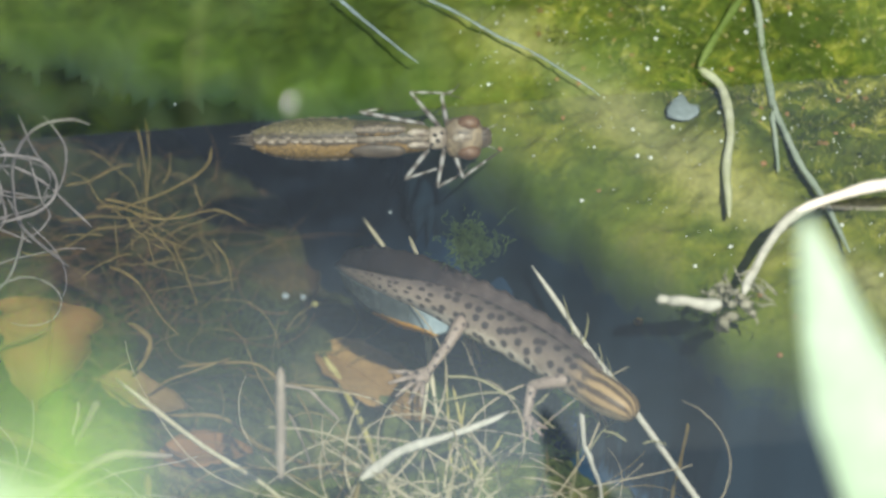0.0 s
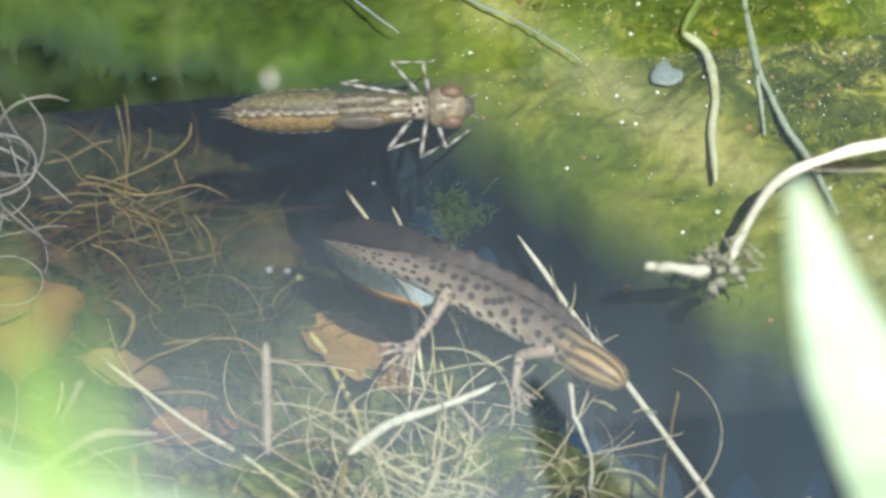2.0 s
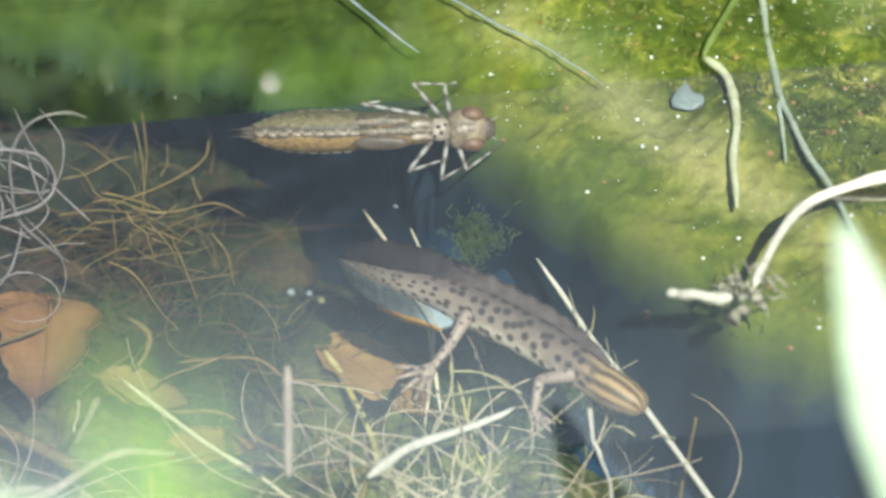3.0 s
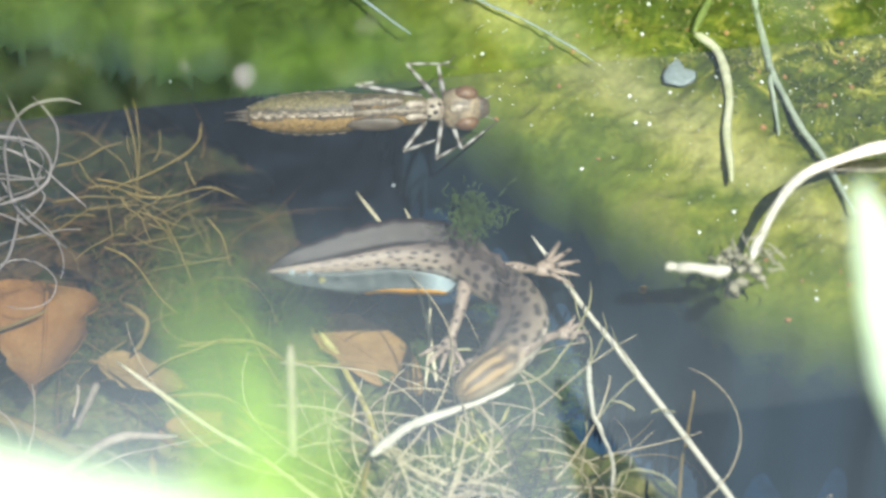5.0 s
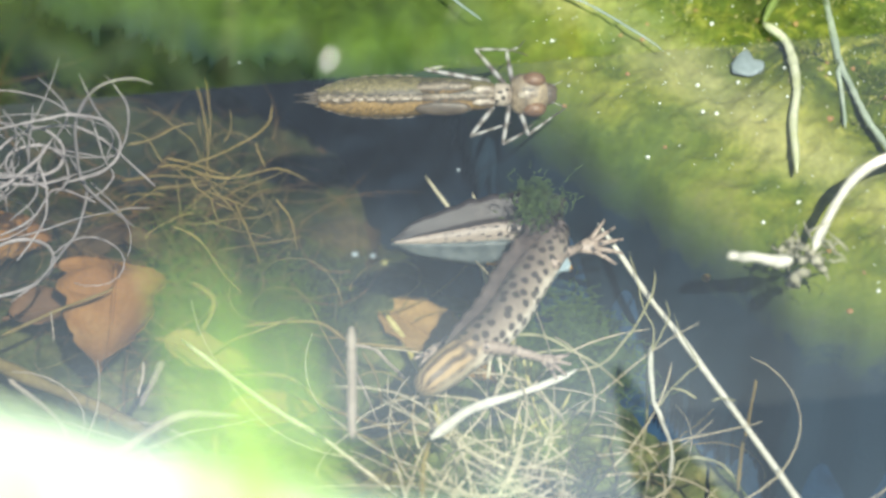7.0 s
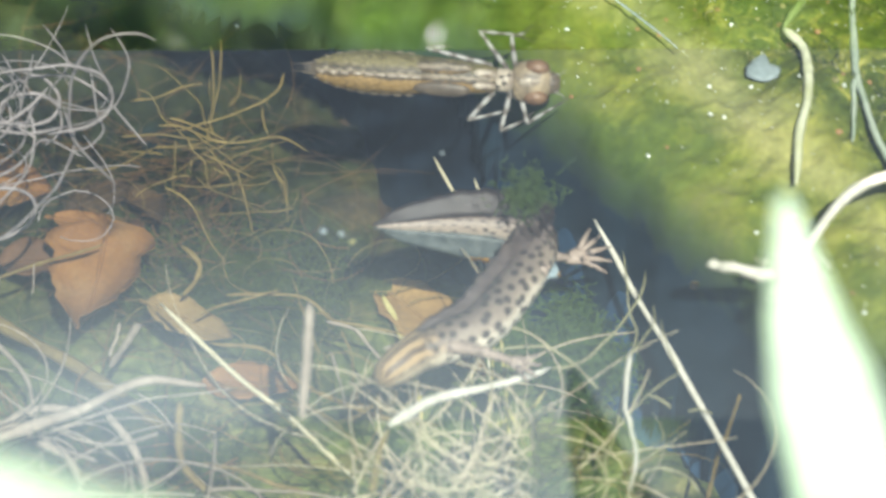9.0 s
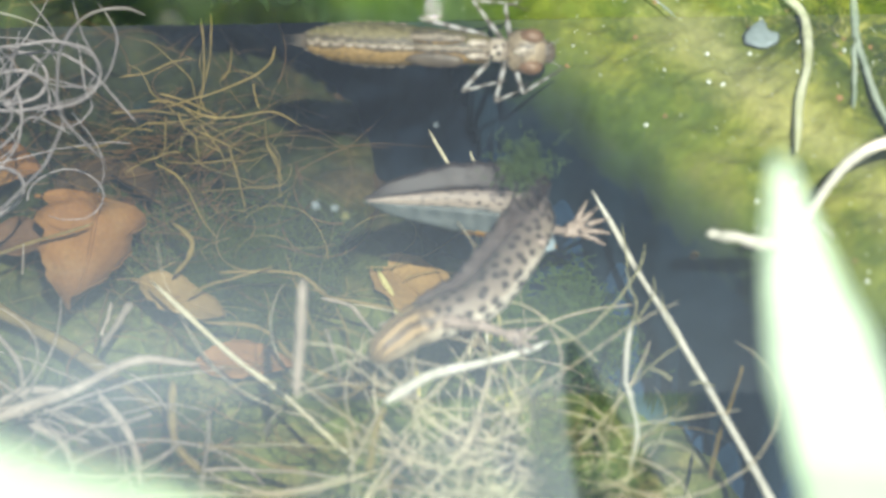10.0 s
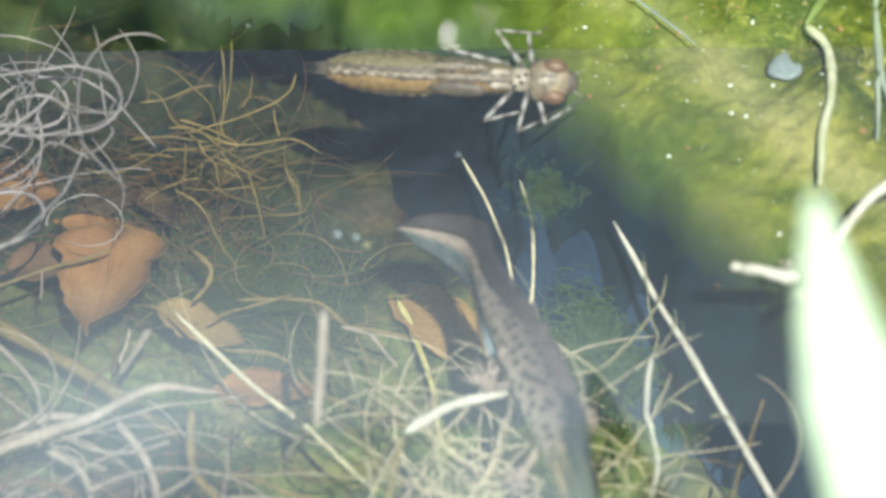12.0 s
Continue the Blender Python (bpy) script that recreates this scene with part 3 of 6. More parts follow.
strand("rootlet", [(24.5, -26.7, -8.8), (25, -20.8, -9.5), (23.5, -16.3, -9), (22.5, -9.6, -8.5), (21.4, -2.4, -9.2)], 0.144, 0.0864, M_HAIR, "hair-thin pale rootlet in open water", "root", "rootlets", wobble=0.1, seed=56)
strand("rootlet", [(24.3, -26.9, -9.2), (26.3, -22.9, -8.8), (27.9, -17.9, -9.5), (27.4, -14.5, -9)], 0.173, 0.101, M_HAIR, "hair-thin pale rootlet in open water", "root", "rootlets", wobble=0.1, seed=57)
strand("rootlet", [(25.2, -38.7, -10.5), (27.7, -33.6, -11.2), (31.1, -29.9, -10.8), (32.5, -26.9, -11.5), (30.1, -21.4, -11), (28.8, -16.2, -10.5)], 0.187, 0.101, M_HAIR, "hair-thin pale rootlet in open water", "root", "rootlets", wobble=0.1, seed=58)
strand("rootlet", [(27.9, -32.8, -12), (30, -34, -11.5), (31.9, -35, -12.2)], 0.18, 0.216, M_HAIR, "hair-thin pale rootlet in open water", "root", "rootlets", wobble=0.1, seed=59)
strand("rootlet", [(34.8, -33.5, -14.5), (36.6, -33.3, -14), (39, -34.5, -13.5)], 0.18, 0.144, M_HAIR, "hair-thin pale rootlet in open water", "root", "rootlets", wobble=0.1, seed=60)
strand("root", [(23.6, -29.1, -11.8), (23.3, -39.2, -12.5), (22, -47.6, -12), (21.8, -54.4, -11.5)], 0.18, 0.288, M_HAIR, "thin greenish-tan root over deep water", "root", wobble=0.1, seed=61)
strand("root", [(27.6, -50.4, -14.2), (28.9, -48, -13.8), (31.9, -46.7, -14.5), (35.2, -48.3, -14), (38, -52.1, -13.5)], 0.252, 0.216, M_HAIR, "thin greenish-tan root over deep water", "root", wobble=0.1, seed=62)
strand("weed_stem", [(0.5, -14, -15.5), (0.7, -19.8, -16.2), (1.1, -30.6, -15.8), (1.5, -38.1, -16.5)], 0.2, 0.16, M_YELLOW, "thin yellow-green weed stem", "stem", "yellow weed stems", wobble=0.1, seed=63)
strand("weed_stem", [(1.8, -18.4, -16), (3.6, -30.5, -15.5), (5.1, -40.4, -16.2)], 0.3, 0.24, M_YELLOW, "thin yellow-green weed stem", "stem", "yellow weed stems", wobble=0.1, seed=64)
strand("weed_stem", [(4.4, -34.3, -16.5), (6.2, -38.6, -16), (8.3, -44.1, -15.5)], 0.25, 0.2, M_YELLOW, "thin yellow-green weed stem", "stem", "yellow weed stems", wobble=0.1, seed=65)
strand("weed_stem", [(3.8, -22.5, -15.8), (3.4, -28.3, -16.5), (4.4, -36.3, -16)], 0.2, 0.16, M_YELLOW, "thin yellow-green weed stem", "stem", "yellow weed stems", wobble=0.1, seed=66)
strand("weed_stem", [(10.6, -29.7, -16.2), (8.6, -34.2, -15.8), (5.1, -36.4, -16.5), (2.5, -38.8, -16)], 0.25, 0.2, M_YELLOW, "thin yellow-green weed stem", "stem", "yellow weed stems", wobble=0.1, seed=67)
strand("root", [(-47.7, -6.5, -23.5), (-42, -5.1, -24.2), (-34.1, -5.4, -23.8), (-28.6, -9.4, -24.5), (-23.7, -10.8, -24), (-16, -12.3, -23.5)], 0.3, 0.28, M_TAN, "long tan root winding over the silt", "root", wobble=0.1, seed=68)
strand("root", [(-29.4, -12.3, -22), (-24.3, -14, -21.5), (-21.1, -17.3, -22.2), (-18.5, -21, -21.8)], 0.3, 0.3, M_PALE, "pale root among finer roots", "root", wobble=0.1, seed=69)
strand("root", [(-27.4, -22.4, -18.5), (-25, -28.8, -18), (-22.9, -36.5, -17.5)], 0.3, 0.2, M_PALE, "pale root among finer roots", "root", wobble=0.1, seed=70)
strand("root", [(-26.1, -17.2, -18.8), (-23.6, -22.1, -19.5), (-22.4, -30.5, -19)], 0.2, 0.18, M_TAN, "pale root among finer roots", "root", wobble=0.1, seed=71)
strand("root", [(-14.2, -48.1, -8.2), (-15.3, -54.5, -7.8), (-15.5, -62.4, -8.5)], 0.35, 0.7, M_TAN, "olive root end in the tangle", "root", wobble=0.1, seed=72)
strand("curled_root", [(-72.5, 31, 3.5), (-68.5, 24.4, 2.8), (-67.8, 16.9, 3.2), (-69.1, 11.9, 2.5), (-71.7, 10, 3), (-78.7, 11.2, 3.5), (-83.1, 13.1, 2.8)], 0.2184, 0.1512, M_LILAC, "pale lilac-grey curling root near the surface", "root", "curled roots", wobble=0.1, seed=73)
strand("curled_root", [(-77.3, 31.8, 3), (-73.5, 21.6, 3.5), (-70.4, 15.7, 2.8), (-71.2, 10, 3.2)], 0.208, 0.144, M_LILAC, "pale lilac-grey curling root near the surface", "root", "curled roots", wobble=0.1, seed=74)
strand("curled_root", [(-74.7, 21.8, 2.5), (-71.9, 10.4, 3), (-69.7, 4.6, 3.5), (-72, 1.1, 2.8), (-74.4, -0.5, 3.2)], 0.1872, 0.1296, M_LILAC, "pale lilac-grey curling root near the surface", "root", "curled roots", wobble=0.1, seed=75)
strand("curled_root", [(-77.6, 9.5, 3.2), (-74.9, 4.3, 2.5), (-74.4, -0.3, 3), (-75.4, -9, 3.5), (-77.8, -13.3, 2.8), (-81.2, -20.1, 3.2), (-86.1, -25.1, 2.5)], 0.26, 0.18, M_LILAC, "pale lilac-grey curling root near the surface", "root", "curled roots", wobble=0.1, seed=76)
strand("curled_root", [(-84.7, 31.2, 2.8), (-79.8, 24, 3.2), (-78.8, 20.7, 2.5), (-80.5, 15, 3), (-80.3, 12.1, 3.5), (-78.1, 10.6, 2.8), (-71.1, 9.5, 3.2)], 0.208, 0.144, M_LILAC, "pale lilac-grey curling root near the surface", "root", "curled roots", wobble=0.1, seed=77)
strand("curled_root", [(-84.9, 22.5, 3.5), (-85.2, 14, 2.8), (-85.1, 5.8, 3.2), (-88.6, 0.7, 2.5), (-91.9, -2.9, 3)], 0.2184, 0.1512, M_LILAC, "pale lilac-grey curling root near the surface", "root", "curled roots", wobble=0.1, seed=78)
strand("curled_root", [(-92.6, 6.7, 3), (-89.3, 5.1, 3.5), (-85.5, 5.3, 2.8), (-81, 1.9, 3.2)], 0.338, 0.234, M_LILAC, "pale lilac-grey curling root near the surface", "root", "curled roots", wobble=0.1, seed=79)
strand("curled_root", [(-82.6, 13.9, 2.5), (-83.4, 5.6, 3), (-83.3, -0.7, 3.5), (-87.5, -5.6, 2.8)], 0.208, 0.144, M_LILAC, "pale lilac-grey curling root near the surface", "root", "curled roots", wobble=0.1, seed=80)
strand("curled_root", [(-83.2, 8.8, 3.2), (-81.5, 2.2, 2.5), (-81.7, -6.8, 3), (-85.6, -16.3, 3.5)], 0.234, 0.162, M_LILAC, "pale lilac-grey curling root near the surface", "root", "curled roots", wobble=0.1, seed=81)
strand("curled_root", [(-90.6, 22.6, 2.8), (-87.9, 17.4, 3.2), (-87.7, 12.3, 2.5), (-88.7, 5.7, 3)], 0.208, 0.144, M_LILAC, "pale lilac-grey curling root near the surface", "root", "curled roots", wobble=0.1, seed=82)
strand("curled_root", [(-95.1, 27, 3.5), (-88.2, 27.2, 2.8), (-81.6, 24.1, 3.2), (-77.4, 21.1, 2.5)], 0.1976, 0.1368, M_LILAC, "pale lilac-grey curling root near the surface", "root", "curled roots", wobble=0.1, seed=83)
strand("curled_root", [(-86.7, 17.8, 3), (-82.1, 19.9, 3.5), (-77.3, 20.6, 2.8), (-71.4, 17.6, 3.2)], 0.1664, 0.1152, M_LILAC, "pale lilac-grey curling root near the surface", "root", "curled roots", wobble=0.1, seed=84)
strand("curled_root", [(-94.5, 17.5, 2.5), (-89.8, 18.9, 3), (-85.1, 14.7, 3.5), (-83.5, 12.1, 2.8)], 0.208, 0.144, M_LILAC, "pale lilac-grey curling root near the surface", "root", "curled roots", wobble=0.1, seed=85)
strand("curled_root", [(-79.5, 4.4, 3.2), (-72.4, 8, 2.5), (-70.4, 11.2, 3)], 0.156, 0.108, M_LILAC, "pale lilac-grey curling root near the surface", "root", "curled roots", wobble=0.1, seed=86)
strand("curled_root", [(-89.7, -9.9, 2.8), (-83.6, -5.6, 3.2), (-80.2, 2.3, 2.5), (-74.9, -0, 3), (-72.7, -1.9, 3.5)], 0.2184, 0.1512, M_LILAC, "pale lilac-grey curling root near the surface", "root", "curled roots", wobble=0.1, seed=87)
strand("spray_root", [(-63.4, 23.2, -12.5), (-59.6, 24.1, -13.2), (-53.1, 20.7, -12.8), (-47.3, 21.8, -13.5), (-41.5, 23.1, -13), (-35.7, 19.3, -12.5)], 0.2448, 0.136, M_TAN, "golden-brown root in a radiating spray", "root", "spray of roots", wobble=0.1, seed=88)
strand("spray_root", [(-57, 45.3, -13), (-55.1, 34.8, -12.5), (-54.5, 28.4, -13.2), (-54.5, 19.1, -12.8)], 0.216, 0.12, M_TAN, "golden-brown root in a radiating spray", "root", "spray of roots", wobble=0.1, seed=89)
strand("spray_root", [(-55.6, 48.1, -13.5), (-54.2, 36.8, -13), (-54.3, 25.9, -12.5)], 0.2016, 0.112, M_TAN, "golden-brown root in a radiating spray", "root", "spray of roots", wobble=0.1, seed=90)
strand("spray_root", [(-54.1, 19.1, -12.8), (-49.3, 12.6, -13.5), (-47.7, 7.6, -13)], 0.18, 0.1, M_TAN, "golden-brown root in a radiating spray", "root", "spray of roots", wobble=0.1, seed=91)
strand("spray_root", [(-52.8, 14.7, -13.2), (-49, 12.1, -12.8)], 0.144, 0.08, M_TAN, "golden-brown root in a radiating spray", "root", "spray of roots", wobble=0.1, seed=92)
strand("spray_root", [(-54.6, 17, -12.5), (-49.4, 14.8, -13.2), (-44.9, 12.3, -12.8)], 0.2016, 0.112, M_TAN, "golden-brown root in a radiating spray", "root", "spray of roots", wobble=0.1, seed=93)
strand("spray_root", [(-42.9, 39.3, -13), (-43.7, 33.9, -12.5), (-47.5, 30.6, -13.2), (-54.3, 25.6, -12.8), (-60.5, 23, -13.5)], 0.2448, 0.136, M_TAN, "golden-brown root in a radiating spray", "root", "spray of roots", wobble=0.1, seed=94)
strand("spray_root", [(-45.8, 30.4, -13.5), (-45.1, 27.1, -13), (-43.9, 23.4, -12.5)], 0.216, 0.12, M_TAN, "golden-brown root in a radiating spray", "root", "spray of roots", wobble=0.1, seed=95)
strand("spray_root", [(-76.5, 12.1, -12.8), (-73.7, 11.9, -13.5), (-69.8, 12.3, -13), (-66, 15, -12.5), (-62.4, 19.3, -13.2)], 0.216, 0.12, M_TAN, "golden-brown root in a radiating spray", "root", "spray of roots", wobble=0.1, seed=96)
strand("spray_root", [(-60.5, 8.6, -13.2), (-57.1, 6.5, -12.8), (-54.2, 3.8, -13.5), (-50.6, -3.7, -13), (-47.1, -8.9, -12.5)], 0.2304, 0.128, M_TAN, "golden-brown root in a radiating spray", "root", "spray of roots", wobble=0.1, seed=97)
strand("spray_root", [(-41.9, 14.9, -12.5), (-39.1, 10.4, -13.2), (-37.6, 1.9, -12.8)], 0.1728, 0.096, M_TAN, "golden-brown root in a radiating spray", "root", "spray of roots", wobble=0.1, seed=98)
strand("spray_root", [(-36.8, 5.6, -13), (-41, 4, -12.5), (-46.9, 3.6, -13.2), (-52.5, 1.8, -12.8)], 0.144, 0.08, M_TAN, "golden-brown root in a radiating spray", "root", "spray of roots", wobble=0.1, seed=99)
strand("spray_root", [(-69.5, 29.9, -13.5), (-64.6, 31, -13), (-60, 33.9, -12.5), (-57.2, 35.3, -13.2)], 0.216, 0.12, M_TAN, "golden-brown root in a radiating spray", "root", "spray of roots", wobble=0.1, seed=100)
strand("spray_root", [(-56.4, 15.6, -12.8), (-56.4, 12.9, -13.5)], 0.144, 0.08, M_TAN, "golden-brown root in a radiating spray", "root", "spray of roots", wobble=0.1, seed=101)
strand("spray_root", [(-70, 20.3, -13.2), (-63.2, 21.2, -12.8), (-55.2, 21.2, -13.5)], 0.288, 0.16, M_TAN, "golden-brown root in a radiating spray", "root", "spray of roots", wobble=0.1, seed=102)
strand("spray_root", [(-61.8, 25.4, -12.5), (-57.7, 24.9, -13.2), (-51.2, 21.2, -12.8)], 0.2448, 0.136, M_TAN, "golden-brown root in a radiating spray", "root", "spray of roots", wobble=0.1, seed=103)
strand("spray_root", [(-63.7, 18.3, -13), (-57.8, 18.5, -12.5), (-53.2, 21.2, -13.2)], 0.288, 0.16, M_TAN, "golden-brown root in a radiating spray", "root", "spray of roots", wobble=0.1, seed=104)
strand("spray_root", [(-51.5, 30.4, -13.5), (-50.4, 33.6, -13), (-50.5, 38.2, -12.5)], 0.18, 0.1, M_TAN, "golden-brown root in a radiating spray", "root", "spray of roots", wobble=0.1, seed=105)
strand("spray_root", [(-28.3, -28.9, -12.8), (-32.4, -18.2, -13.5), (-35.2, -11.1, -13)], 0.144, 0.08, M_TAN, "golden-brown root in a radiating spray", "root", "spray of roots", wobble=0.1, seed=106)
strand("root", [(-90.4, -9.7, -22.2), (-83.2, -5.4, -21.8), (-77.9, -1.6, -22.5), (-70.5, 1.8, -22)], 0.34, 0.255, M_TAN, "stringy root over the sunken leaves", "root", wobble=0.1, seed=107)
strand("root", [(-88.4, -20.9, -21.5), (-86.2, -22.6, -22.2), (-81.4, -27.8, -21.8), (-78.3, -31.9, -22.5), (-76.5, -38, -22)], 0.5, 0.375, M_PALE, "stringy root over the sunken leaves", "root", wobble=0.1, seed=108)
strand("root", [(-63.9, -37.8, -22), (-58.6, -44.7, -21.5), (-55.9, -50, -22.2), (-54.2, -56.4, -21.8)], 0.8, 0.6, M_PALE, "stringy root over the sunken leaves", "root", wobble=0.1, seed=109)
strand("root", [(-74.7, -44.9, -22.5), (-68.4, -48.8, -22), (-65, -56.6, -21.5)], 0.7, 0.525, M_PALE, "stringy root over the sunken leaves", "root", wobble=0.1, seed=110)
strand("root", [(-77.3, -40.8, -21.8), (-71.8, -45.3, -22.5), (-63.7, -48.6, -22)], 0.5, 0.375, M_PALE, "stringy root over the sunken leaves", "root", wobble=0.1, seed=111)
strand("root", [(-64.8, -16.3, -22.2), (-64.9, -20.7, -21.8), (-65.6, -24, -22.5)], 0.3, 0.225, M_PALE, "stringy root over the sunken leaves", "root", wobble=0.1, seed=112)
strand("root", [(-61.3, -16.6, -21.5), (-63.1, -21.3, -22.2), (-64.9, -27.2, -21.8)], 0.7, 0.525, M_PALE, "stringy root over the sunken leaves", "root", wobble=0.1, seed=113)
strand("root", [(-51.7, -33.3, -22), (-51, -41.3, -21.5), (-49.1, -48, -22.2), (-44, -54, -21.8)], 0.8, 0.6, M_TAN, "stringy root over the sunken leaves", "root", wobble=0.1, seed=114)
strand("root", [(-46, -46.8, -22.5), (-40.2, -47.8, -22), (-34.2, -50.7, -21.5), (-28.5, -51.3, -22.2)], 0.4, 0.3, M_TAN, "stringy root over the sunken leaves", "root", wobble=0.1, seed=115)
strand("root", [(-51.6, -13.3, -21.8), (-48.2, -10.2, -22.5), (-44.4, -8.9, -22), (-38, -6, -21.5)], 0.25, 0.1875, M_TAN, "stringy root over the sunken leaves", "root", wobble=0.1, seed=116)
strand("root", [(-57, 3.5, -22.2), (-53.2, -0.7, -21.8), (-53.1, -4, -22.5), (-54.7, -8.7, -22)], 0.55, 0.4125, M_TAN, "stringy root over the sunken leaves", "root", wobble=0.1, seed=117)
strand("root", [(-81.9, -4.1, -21.5), (-81, -11.4, -22.2)], 0.15, 0.1125, M_PALE, "stringy root over the sunken leaves", "root", wobble=0.1, seed=118)
strand("root", [(-49.8, 23.6, -22), (-47.3, 16.3, -21.5), (-44.6, 7.6, -22.2)], 0.2, 0.15, M_TAN, "stringy root over the sunken leaves", "root", wobble=0.1, seed=119)
strand("root", [(-83.9, -46.6, -22.5), (-77.6, -38.7, -22), (-70.1, -37.7, -21.5)], 0.9, 0.675, M_PALE, "stringy root over the sunken leaves", "root", wobble=0.1, seed=120)
strand("root", [(-82.5, -54.6, -21.8), (-75.4, -51.9, -22.5), (-68.5, -54.1, -22)], 0.7, 0.525, M_BROWNROOT, "stringy root over the sunken leaves", "root", wobble=0.1, seed=121)


def dead_leaf(name, centre, length, width, turn, tilt, mat, label, seed=0, curl=0.12, broad=0.8):
    """A fallen leaf: a curled blade with thickness, a midrib and an uneven rim. Millimetres and degrees."""
    rng = np.random.default_rng(seed + 40)
    nx, ny = 14, 8
    verts, faces = [], []
    rim = 1 + 0.08 * rng.normal(0, 1, nx + 1)
    for layer in (0, 1):
        for i in range(nx + 1):
            u = i / nx
            half = width / 2 * max(0.03, math.sin(math.pi * u**broad)) ** 0.7 * rim[i]
            for j in range(ny + 1):
                v = j / ny * 2 - 1
                z = curl * width * (v * v - 0.3) + 0.08 * width * math.sin(u * 5 + seed) - 0.25 * math.exp(-((v / 0.12) ** 2)) - 0.35 * layer
                verts.append(((u - 0.5) * length * MM, v * half * MM, z * MM))
    step = (nx + 1) * (ny + 1)
    for i in range(nx):
        for j in range(ny):
            a = i * (ny + 1) + j
            faces.append((a, a + ny + 1, a + ny + 2, a + 1))
            faces.append((step + a, step + a + 1, step + a + ny + 2, step + a + ny + 1))
    for i in range(nx):
        for j in (0, ny):
            a = i * (ny + 1) + j
            faces.append((a, step + a, step + a + ny + 1, a + ny + 1))
    for j in range(ny):
        for i in (0, nx):
            a = i * (ny + 1) + j
            faces.append((a, a + 1, step + a + 1, step + a))
    thing = empty(name, pose(centre[0] * MM, centre[1] * MM, centre[2] * MM, tilt, 0, turn), label, "leaf", "sunken leaves")
    mesh_object("blade", verts, faces, mat, True, thing)
    rib = [((k / 10 - 0.5) * length, 0.0, 0.08 * width * math.sin(k / 10 * 5 + seed) - 0.3 * curl * width - 0.1) for k in range(-1, 11)]
    v2, f2 = tube_data(np.array(rib) * MM, np.linspace(0.45, 0.15, 12) * MM, 6)
    mesh_object("midrib", v2, f2, mat, True, thing)
    return thing


dead_leaf("sunken_leaf", (-54, -8, -29), 17, 7.5, -22, 8, M_TANLEAF, "tan dead leaf among roots on the silt", 1)
dead_leaf("sunken_leaf", (-72, -2.5, -26.5), 24, 19, -94, 6, M_ORANGE, "broad orange-brown dead leaf standing in the silt", 2, 0.16, 0.45)
dead_leaf("sunken_leaf", (-93, 27, -34), 18, 10, -10, 15, M_ORANGE, "orange dead leaf under pale roots", 3)
dead_leaf("sunken_leaf", (-76, 15, -30), 13, 4, -6, 10, M_ORANGE, "narrow amber dead leaf on the silt", 4)
dead_leaf("sunken_leaf", (-43, -12.5, -39.5), 17, 8, 2, 6, M_ORANGE, "red-brown dead leaf sunk in the silt", 5)
dead_leaf("sunken_leaf", (-12.5, 5.5, -40.5), 28, 12, -42, 4, M_OCHRE, "ochre dead leaf sunk beneath the newt", 6)
dead_leaf("sunken_leaf", (-32, 46, -48), 40, 19, -78, 12, M_BROWNLEAF, "large dark brown dead leaf on the silt", 7)
dead_leaf("sunken_leaf", (-76, 26, -35), 13, 6, 35, 25, M_BROWNLEAF, "crumpled russet leaf scrap among roots", 9, 0.3)
dead_leaf("sunken_leaf", (-67, 25, -35), 11, 7, -50, -20, M_BROWNLEAF, "crumpled russet leaf scrap among roots", 10, 0.3)
dead_leaf("sunken_leaf", (-69, 14, -34), 12, 5, 70, 15, M_RUSSET, "curled russet leaf scrap among roots", 11, 0.3)
dead_leaf("sunken_leaf", (-84, 8, -34), 14, 8, 10, 10, M_RUSSET, "curled russet leaf scrap among roots", 12, 0.25)
dead_leaf("sunken_leaf", (-66, -41, -36), 17, 7, 8, 10, M_BROWNLEAF, "brown dead leaf under tangled roots", 8)


# ---- tangles of roots ----
def tangle(name, count, centre, spread, length, radius, mat, label, seed, curl=0.5, droop=0.0, direction=None):
    """Many fine roots, too many to count, in one mesh."""
    rng = np.random.default_rng(seed)
    verts, faces = [], []
    for _ in range(count):
        p = np.array(centre, float) + rng.normal(0, 1, 3) * spread
        a = rng.uniform(0, 2 * math.pi) if direction is None else direction + rng.normal(0, 0.5)
        way = np.array((math.cos(a), math.sin(a), rng.normal(0, 0.2)))
        turn = rng.normal(0, curl)
        n = 17
        step = length * rng.uniform(0.5, 1.3) / n
        pts = []
        for k in range(n):
            pts.append(p.copy())
            turn += rng.normal(0, curl * 0.14)
            c, s = math.cos(turn * 0.22), math.sin(turn * 0.22)
            way = np.array((c * way[0] - s * way[1], s * way[0] + c * way[1], way[2] * 0.9 + rng.normal(0, 0.08) - droop))
            p = p + way * step
        r = radius * rng.uniform(0.5, 1.4)
        v, f = tube_data(np.array(pts) * MM, np.linspace(r, r * 0.45, n) * MM, 5, 1.0, len(verts))
        verts += v
        faces += f
    return tagged(mesh_object(name, verts, faces, mat), label, "roots", kind="stuff")


